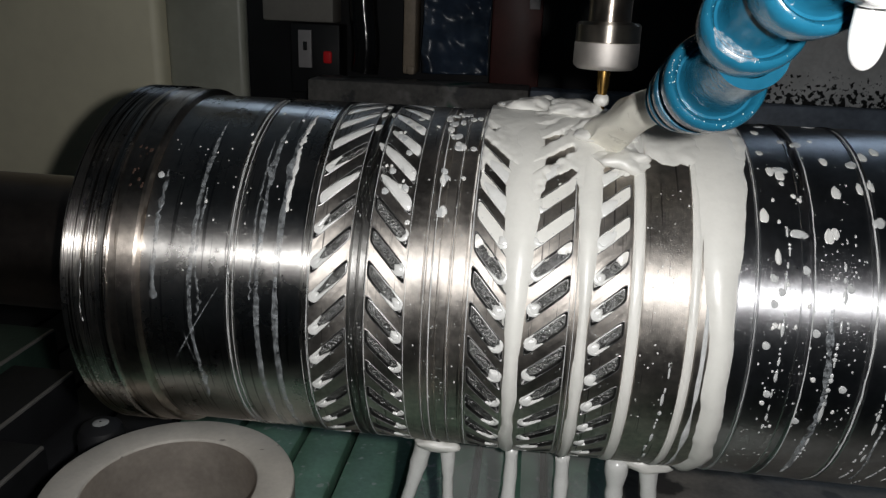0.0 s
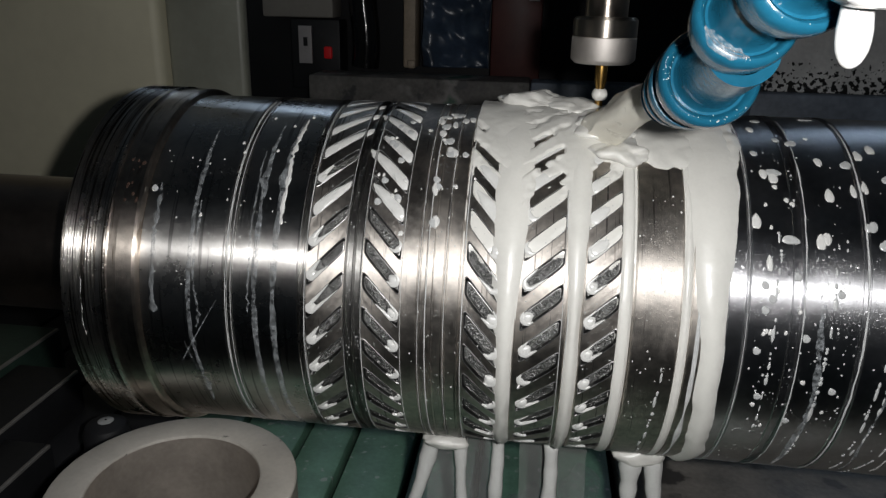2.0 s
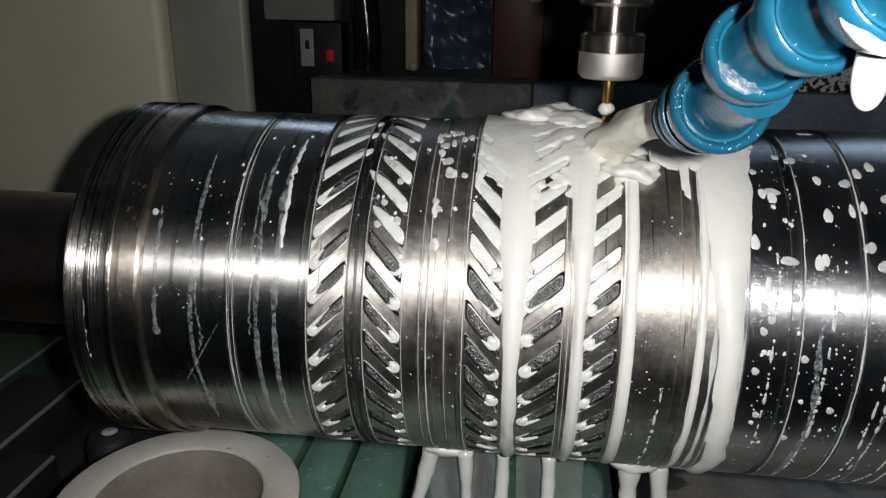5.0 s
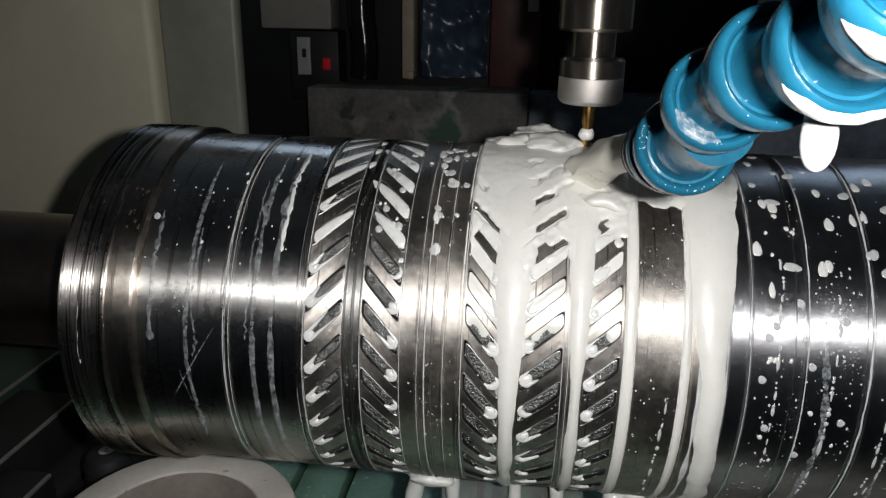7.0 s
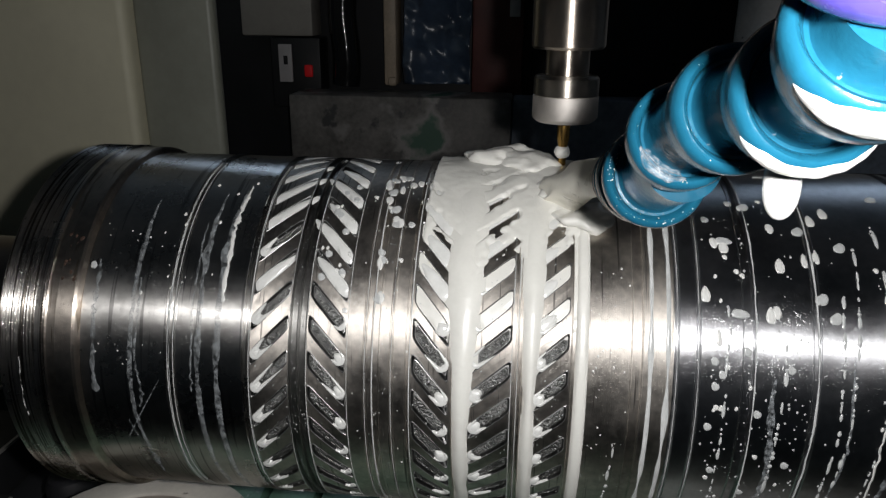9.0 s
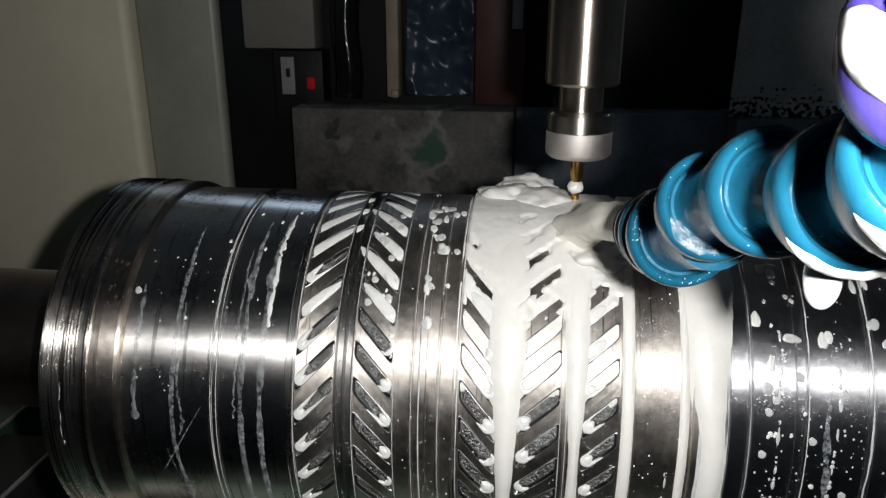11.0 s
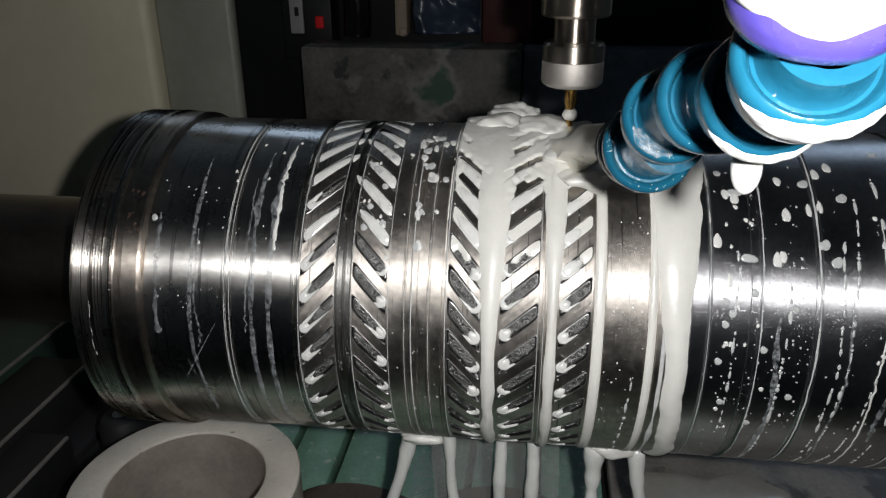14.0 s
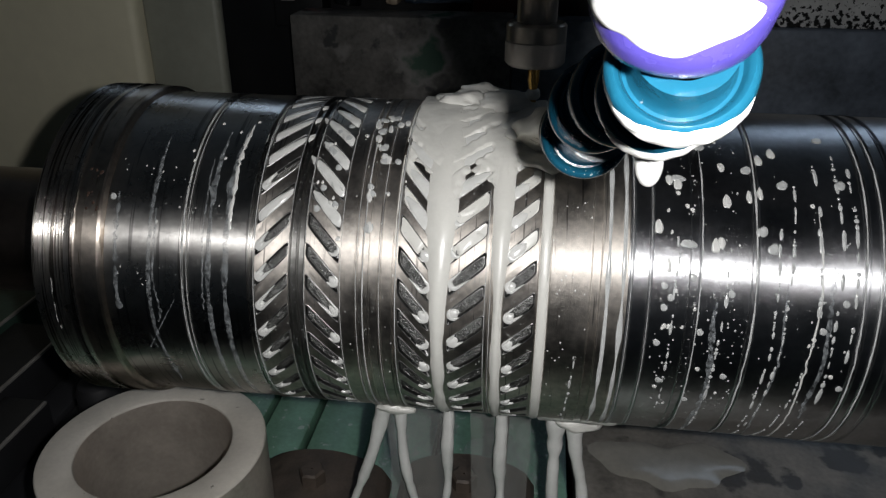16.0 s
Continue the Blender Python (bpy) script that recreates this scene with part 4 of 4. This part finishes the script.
clamp_a = clamp()
clamp_b = copy_thing(clamp_a, pose(0.068, 0.006, 0))
rails = []
for x0, x1, y1, h in ((-0.470, -0.2810, 0.145, 0.030), (-0.2800, -0.2430, 0.105, 0.026), (-0.2420, -0.2175, 0.042, 0.022)):
    rail = thing("stepped_guide", "dark green stepped guide with a worn bright edge", "guide", "guides on the table")
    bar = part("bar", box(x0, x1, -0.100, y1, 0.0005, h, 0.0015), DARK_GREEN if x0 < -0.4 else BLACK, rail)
    part("worn_edge", box(x1 - 0.0016, x1 + 0.0002, -0.098, y1 - 0.002, h - 0.0012, h + 0.0004, 0.0003), WORN_EDGE, bar, "bright worn steel edge")
    rails.append(rail)
bolt = thing("clamp_stud", "oily black stud cap with a smear of foam", "stud", at=(-0.190, 0.044, 0.0))
turned("washer", [(0.0005, 0.002), (0.0005, 0.016), (0.004, 0.016), (0.004, 0.002)], SHAFT_STEEL, bolt, n=40)
cap = turned("cap", [(0.0042, 0.001), (0.0042, 0.0105), (0.030, 0.0105), (0.034, 0.0090), (0.036, 0.0060), (0.0365, 0.0005)], BLACK, bolt, n=40)
turned("foam_smear", [(0.0366, 0.0036), (0.0370, 0.0030), (0.0372, 0.0005)], THIN_MILK, cap, "smear of foam", n=24, m=pose(0.001, -0.001, 0))


# ---------------------------------------------------------------- spindle, tool and hose (they stand still over the table)
spindle = thing("milling_spindle", "bright steel tool holder with collet nut and gold end mill", "spindle", at=(0.0195, 0, AXIS))
UP = 0.0695
turned("holder", [(UP + 0.0205, 0.0063), (UP + 0.0208, 0.0099), (UP + 0.0216, 0.0106), (UP + 0.130, 0.0106)], CHROME, spindle, "bright cylindrical tool holder", 64, pose(0, 0, 0))
turned("neck", [(UP + 0.0135, 0.0063), (UP + 0.0140, 0.0063), (UP + 0.0205, 0.0063)], CHROME, spindle, "steel neck", 64)
collet = turned("collet_nut", [(UP + 0.0002, 0.0014), (UP, 0.0082), (UP + 0.0008, 0.0092), (UP + 0.0014, 0.0096), (UP + 0.0076, 0.0096), (UP + 0.0078, 0.0092)], NUT_FRONT, spindle, "pale worn nut front", 64)
turned("nut_collar", [(UP + 0.0078, 0.0092), (UP + 0.0078, 0.0095), (UP + 0.0126, 0.0095), (UP + 0.0134, 0.0088), (UP + 0.0136, 0.0060)], NUT_STEEL, collet, "dark collet nut collar", 64)
turned("end_mill", [(0.0540, 0.0001), (0.0540, 0.0012), (0.0610, 0.0012), (0.0645, 0.0019), (UP + 0.0010, 0.0019)], CARBIDE, spindle, "gold coated end mill", 24)
quill = thing("spindle_carrier", "dark cast carrier that holds spindle and coolant hose", "milling machine")
part("body", box(-0.10, 0.16, -0.10, 0.62, AXIS + 0.1995, AXIS + 0.42, 0.01), BLACK, quill)

hose = thing("coolant_hose", "glossy blue segmented plastic coolant hose, splashed with milk", "coolant hose")
CHAIN = [(0.0307, -0.0925, 0.0742), (0.0304, -0.1130, 0.0846), (0.0323, -0.1255, 0.0899), (0.0348, -0.1370, 0.0933), (0.0360, -0.1478, 0.0954), (0.0352, -0.1592, 0.1003), (0.0346, -0.1645, 0.1095),
         (0.0350, -0.1680, 0.1210), (0.0365, -0.1690, 0.1340), (0.0390, -0.1670, 0.1470), (0.0420, -0.1610, 0.1590), (0.0455, -0.1520, 0.1700), (0.0490, -0.1410, 0.1790), (0.0520, -0.1280, 0.1870), (0.0530, -0.1150, 0.1930), (0.0530, -0.1000, 0.1985), (0.0530, -0.0860, 0.2040)]
CHAIN = [Vector((x, y, z + AXIS)) for x, y, z in CHAIN]
# a rounded bowl that ends in a thick lip, a shallow dish inside the lip, and the neck that leads to the next bowl
RIM_CUP = [(-0.0060, 0.0048), (-0.0060, 0.0062), (-0.0053, 0.0075), (-0.0038, 0.0087), (-0.0016, 0.0095), (0.0010, 0.0099), (0.0024, 0.0100), (0.0034, 0.0098), (0.0041, 0.0093), (0.0043, 0.0088), (0.0040, 0.0083), (0.0034, 0.0080), (0.0028, 0.0076), (0.0028, 0.0071), (0.0036, 0.0067), (0.0060, 0.0065), (0.0140, 0.0064), (0.0215, 0.0064), (0.0215, 0.0044), (-0.0060, 0.0044)]


def respace(points, step):
    """Points at even steps along a polyline."""
    out, need = [points[0]], step
    for a, b in zip(points, points[1:]):
        length, done = (b - a).length, 0.0
        while length - done >= need:
            done += need
            out.append(a.lerp(b, done / length))
            need = step
        need -= length - done
    return out


CHAIN = CHAIN[:1] + respace(CHAIN[1:], 0.0164)[:4] + respace([Vector((0.0336, -0.1640, AXIS + 0.1085))] + CHAIN[7:], 0.0164)
SIZE = [0.90] + [0.79] * 4 + [0.90] + [0.79] * 16
STRETCH = [0.95] + [0.86] * 21
MOUTH = Vector((0.0270, -0.0560, AXIS + 0.0650))


def hose_frame(i):
    """Place of a segment, its z along the hose away from the nozzle."""
    d = (CHAIN[i + 1] - (CHAIN[i - 1] if i else MOUTH)).normalized()
    return Matrix.Translation(CHAIN[i]) @ d.to_track_quat("Z", "Y").to_matrix().to_4x4()


SEGMENTS = []
for i, c in enumerate(CHAIN[:-1]):
    reach = (CHAIN[i + 1] - c).length - 0.0030
    SEGMENTS.append(turned("hose_segment" if i else "nozzle_cup", [(min(h * STRETCH[i], reach), r * SIZE[i]) for h, r in RIM_CUP], BLOWN_BLUE if i > 4 else BLUE, hose, "blue plastic segment, flash glare painted violet" if i > 4 else "", 56, hose_frame(i), True, 50))
d = (CHAIN[0] - MOUTH).normalized()
NOZZLE_AT = CHAIN[0] - d * 0.0225
nozzle_pose = Matrix.Translation(NOZZLE_AT) @ d.to_track_quat("Z", "Y").to_matrix().to_4x4()
nozzle = turned("nozzle", [(0.0, 0.0044), (0.0, 0.0056), (0.0006, 0.0062), (0.0030, 0.0068), (0.0034, 0.0064), (0.0035, 0.0056), (0.0052, 0.0056), (0.0054, 0.0068), (0.0060, 0.0072), (0.0092, 0.0077), (0.0098, 0.0074), (0.0099, 0.0060), (0.0118, 0.0060), (0.0120, 0.0076), (0.0126, 0.0080), (0.0160, 0.0085), (0.0170, 0.0082), (0.0172, 0.0064), (0.0215, 0.0064), (0.0215, 0.0044)], BLUE, hose, "ribbed blue nozzle", 56, nozzle_pose, True, 40)
# added black rings that stand in for shade in the nozzle's gaps
for h, r in ((0.0036, 0.0059), (0.0100, 0.0063)):
    turned("gap_shade_ring", [(h, r - 0.0002), (h + 0.0002, r), (h + 0.0014, r), (h + 0.0016, r - 0.0002)], BLACK_GAP, nozzle, "black ring for the shade in the gap", 40)


def milk_glare_smear(i, toward, spread, h0, h1, seed, mat=MILK):
    """Milk and painted flash glare on a segment's lip on the side that faces a direction, thinning out unevenly to its
    ends.
    """
    m = hose_frame(i)
    q = m.to_3x3().inverted() @ Vector(toward)
    mid = math.atan2(q.y, q.x)
    outline = [(h * STRETCH[i], r * SIZE[i]) for h, r in RIM_CUP[1:16]]
    lengths = [0.0]
    for (ha, ra), (hb, rb) in zip(outline, outline[1:]):
        lengths.append(lengths[-1] + math.hypot(hb - ha, rb - ra))

    def at(f):
        want = f * lengths[-1]
        for k in range(len(outline) - 1):
            if want <= lengths[k + 1] or k == len(outline) - 2:
                g = (want - lengths[k]) / (lengths[k + 1] - lengths[k])
                (ha, ra), (hb, rb) = outline[k], outline[k + 1]
                slope = math.atan2(rb - ra, hb - ha)
                return ha + g * (hb - ha), ra + g * (rb - ra), -math.sin(slope), math.cos(slope)

    n, rows = 60, 14
    verts, faces = [], []
    for k in range(n + 1):
        g = -1 + 2 * k / n
        a = mid + g * math.radians(spread)
        wide = max(0.02, 1 - abs(g) ** 3) * (0.85 + 0.3 * noise.noise((g * 2, seed, 0)))
        centre = (h0 + h1) / 2 + 0.025 * noise.noise((g * 4, seed, 5))
        for j in range(rows + 1):
            e = -1 + 2 * j / rows
            h, r, nh, nr = at(min(0.99, max(0.01, centre + e * wide * (h1 - h0) / 2)))
            lift = 0.00055 * (1 - e * e) ** 0.5 * max(0, 1 - g ** 4) * (1 + 0.4 * noise.noise((g * 6, e * 2, seed))) - 0.00008
            verts.append((( r + lift * nr) * math.cos(a), (r + lift * nr) * math.sin(a), h + lift * nh))
    for k in range(n):
        faces += [(k * (rows + 1) + j, k * (rows + 1) + j + 1, (k + 1) * (rows + 1) + j + 1, (k + 1) * (rows + 1) + j) for j in range(rows)]
    return mesh("milk_glare_smear", verts, faces, mat, SEGMENTS[i], "smear of milk and painted flash glare on the lip", 180)


milk_glare_smear(1, (-0.4, -0.3, -0.5), 40, 0.60, 0.90, 2.0, FILM)
# white on segments 3 to 5 also paints the flash's blown-out glare
milk_glare_smear(3, (0.1, -0.5, -1), 62, 0.40, 0.66, 3.0)
milk_glare_smear(4, (0.1, -0.5, -1), 66, 0.38, 0.66, 4.0)
milk_glare_smear(5, (-0.5, -0.8, -0.2), 75, 0.30, 0.85, 5.0)


def rim_glints(i, count, size, seed):
    """Small pale beads that stand in for wet glints on a segment's rim, joined in one mesh."""
    rnd = random.Random(seed)
    verts, faces = [], []
    m = hose_frame(i)
    for _ in range(count):
        a, h = rnd.uniform(0, 2 * math.pi), rnd.triangular(0.0020, 0.0062, 0.0042) * STRETCH[i]
        hh = h / STRETCH[i]
        r = (0.0096 if hh < 0.0034 else 0.0096 - (hh - 0.0034) * 0.55) * SIZE[i]
        s = size * rnd.uniform(0.4, 1.5) ** 1.6
        bead = bmesh.new()
        bmesh.ops.create_icosphere(bead, subdivisions=1, radius=s)
        b = len(verts)
        centre = Vector((r * math.cos(a), r * math.sin(a), h))
        verts += [tuple(m @ (centre + v.co)) for v in bead.verts]
        faces += [tuple(b + v.index for v in f.verts) for f in bead.faces]
        bead.free()
    return tagged(mesh("glint_beads", verts, faces, MILK, hose, "small pale beads standing in for wet glints on the hose rim", 180), kind="stuff")


# glints on the three rims nearest the nozzle, made as pale beads
for i, count, size in ((0, 170, 0.000075), (1, 60, 0.00006), (2, 16, 0.00005)):
    rim_glints(i, count, size, 70 + i)
drip = turned("milk_drip", [(-0.0050, 0.00004), (-0.00492, 0.0004), (-0.0047, 0.0008), (-0.0043, 0.00118), (-0.0037, 0.00152), (-0.0029, 0.00180), (-0.0019, 0.00196), (-0.0006, 0.0020), (0.0014, 0.0018), (0.0032, 0.0017), (0.0050, 0.0018)], MILK, None, "", 32, pose(0.0366, -0.1390, AXIS + 0.0853, 3, -4, 0), False, 180)
tagged(drip, "thick drop of milky coolant hanging from the hose", "drip")


# ---------------------------------------------------------------- behind the roller
housing = thing("machine_housing", "pale green painted cast machine housing with a rounded corner", "machine housing")
part("front", box(-0.75, -0.2570, 0.2540, 0.33, -0.055, 0.55, 0.006, 4), HOUSING, housing)
part("side_strip", box(-0.2565, -0.2010, 0.2640, 0.276, -0.055, 0.55, 0.004, 3), HOUSING_B, housing, "darker grey green side strip")
column = thing("machine_column", "black machine column with trim and wiring", "machine column")
part("back", box(-0.62, 0.62, 0.68, 0.72, -0.055, 0.60, 0.003), BLACK, column)
part("cream_panel", box(-0.329, -0.243, 0.640, 0.679, AXIS + 0.062, AXIS + 0.20, 0.003), CREAM, column, "cream painted panel")
pilot = part("pilot_housing", box(-0.296, -0.236, 0.642, 0.679, AXIS - 0.02, AXIS + 0.0605, 0.002), BLACK, column)
part("label", box(-0.2855, -0.2695, 0.6385, 0.6415, AXIS + 0.010, AXIS + 0.053, 0.0005), WHITE, pilot, "small white label with a dark mark")
part("label_mark", box(-0.2795, -0.2745, 0.6378, 0.6384, AXIS + 0.0300, AXIS + 0.0400, 0.0002), BLACK_GAP, pilot)
part("pilot_lamp", box(-0.2550, -0.2450, 0.6370, 0.6415, AXIS + 0.0160, AXIS + 0.0300, 0.0021, 4), RED, pilot, "small red pilot lamp")
trim = part("trim", box(-0.1600, -0.1450, 0.640, 0.679, AXIS + 0.008, AXIS + 0.25, 0.003), TAN, column, "tan vertical trim")
part("trim_foot", box(-0.1540, -0.1440, 0.632, 0.6395, AXIS + 0.008, AXIS + 0.018, 0.003), TAN, trim)
part("maroon_panel", box(-0.058, 0.000, 0.645, 0.679, AXIS - 0.01, AXIS + 0.25, 0.003), MAROON, column, "dark red brown panel")
part("tag", box(-0.016, -0.004, 0.640, 0.6445, AXIS + 0.086, AXIS + 0.13, 0.001), WHITE, column, "small pale tag")
v, f = tube([(-0.205 + 0.002 * math.sin(i * 0.7), 0.640, AXIS + 0.008 + 0.24 * i / 20) for i in range(21)], [0.016] * 21, 20)
cable = tagged(mesh("black_cable", v, f, material("wet_black_rubber", (0.010, 0.010, 0.011), 0.12, 0, 0.2, 60, 0.3, 120), None, "", 60), "glossy wet black cable sleeve hanging down the column", "cable")


def plastic_sheet():
    """Crumpled dark blue plastic hanging on the column."""
    verts, faces = [], []
    nx, nzz = 40, 60
    for i in range(nx + 1):
        for j in range(nzz + 1):
            x, z = -0.138 + 0.078 * i / nx, AXIS + 0.010 + 0.20 * j / nzz
            y = 0.650 + 0.024 * noise.noise((x * 22 + z * 9, z * 30, 1.0)) + 0.006 * noise.noise((x * 60, z * 66 + x * 40, 4))
            verts.append((x, y, z))
    for i in range(nx):
        for j in range(nzz):
            a = i * (nzz + 1) + j
            faces.append((a, a + nzz + 1, a + nzz + 2, a + 1))
    ob = mesh("plastic_sheet", verts, faces, BAG, None, "", 180)
    md = ob.modifiers.new("thick", "SOLIDIFY")
    md.thickness = 0.0006
    return tagged(ob, "crumpled dark blue plastic sheet hanging on the column", "plastic sheet")


plastic_sheet()
block = thing("slide_block", "stained grey slide block with worn greenish paint", "machine block")
part("front", box(-0.2540, -0.0090, 0.570, 0.6300, -0.055, AXIS + 0.004, 0.003), BLOCK, block)
part("side", box(-0.0085, 0.2165, 0.590, 0.6300, -0.055, AXIS + 0.002, 0.003), BLUE_GREY, block, "dark blue grey side plate")
guard = thing("splash_guard", "grey white sheet metal splash guard with oily speckles", "splash guard")
sheet = part("sheet", box(0, 0.34, 0, 0.004, 0, 0.30, 0.001), SPECKLED, guard)
sheet.location = (0.2120, 0.572, AXIS + 0.003)
part("sill", box(0.2170, 0.56, 0.560, 0.640, -0.055, AXIS + 0.0025, 0.003), BLUE_GREY, guard, "dark blue grey sill")

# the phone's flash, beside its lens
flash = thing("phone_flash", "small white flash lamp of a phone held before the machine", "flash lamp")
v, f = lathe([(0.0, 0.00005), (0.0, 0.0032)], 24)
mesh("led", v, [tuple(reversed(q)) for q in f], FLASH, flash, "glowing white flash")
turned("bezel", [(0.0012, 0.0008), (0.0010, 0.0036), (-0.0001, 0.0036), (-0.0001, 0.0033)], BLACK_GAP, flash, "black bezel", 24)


# ---------------------------------------------------------------- movement
def motions():
    slide = [(t, d) for t, d, a in TABLE_MOVE]
    for ob in (table, ring, clamp_a, clamp_b, head, tail, bolt, *rails, *PUDDLES):
        x, y, z = ob.location
        walk(ob, [(t, pose(x + d, y, z)) for t, d in slide])
    walk(roller, [(t, pose(d, 0, AXIS, -a)) for t, d, a in TABLE_MOVE])
    creep = [(0, 0), (1.5, 2), (3.5, 5), (5.2, 1), (7, 10), (8.5, 2), (9.8, 5), (11, 9), (11.5, 12), (12.5, 0), (13, -5), (14, -5), (15, 3), (16, 0)]
    # the broad run slides off under the roller, comes round behind it and flows anew
    turn = [(0, 0), (2, 4), (4, -3), (7.5, 2), (8.0, 6), (8.2, 70), (8.4, 140), (8.7, 178), (9.4, 215), (10.0, 280), (10.5, 340), (10.8, 360), (12.0, 356), (13.0, 364), (14.7, 362), (15.5, 358), (15.7, 425), (15.9, 495), (16.0, 515)]

    def shift(t):
        for (t0, d0), (t1, d1) in zip(slide[:-1], slide[1:]):
            if t <= t1:
                return d0 + (d1 - d0) * (t - t0) / (t1 - t0)
        return slide[-1][1]

    walk(foam_front, [(t, pose(shift(t), 0, AXIS, a)) for t, a in creep])
    walk(foam_right, [(t, pose(shift(t), 0, AXIS, a)) for t, a in turn])
    ticks = [0.4 * i for i in range(41)]
    for k, ob in enumerate((splash, splash_back, jet, tool_foam, impact, splash_far, impact_front)):
        x, y, z = ob.location
        s = (0.0022, 0.0016, 0.0004, 0.0002, 0.0008, 0.0020, 0.0008)[k]
        turn_by = (14, 10, 2, 40, 8, 12, 8)[k]
        walk(ob, [(t, pose(x + s * math.sin(3.1 * t + k), y, z + 0.4 * s * math.sin(4.3 * t + 2 * k), 0, 0, turn_by * math.sin(2.7 * t + k))) for t in ticks])
    for k, ob in enumerate(STRANDS):
        x, y, z = ob.location
        walk(ob, [(t, pose(x + shift(t) + 0.003 * math.sin(1.9 * t + 1.7 * (k if k > 1 else 2 + 3 * k)), y + 0.002 * math.sin(2.6 * t + k), z)) for t in ticks])
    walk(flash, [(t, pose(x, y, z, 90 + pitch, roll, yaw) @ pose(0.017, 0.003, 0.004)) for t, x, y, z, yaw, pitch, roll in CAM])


motions()
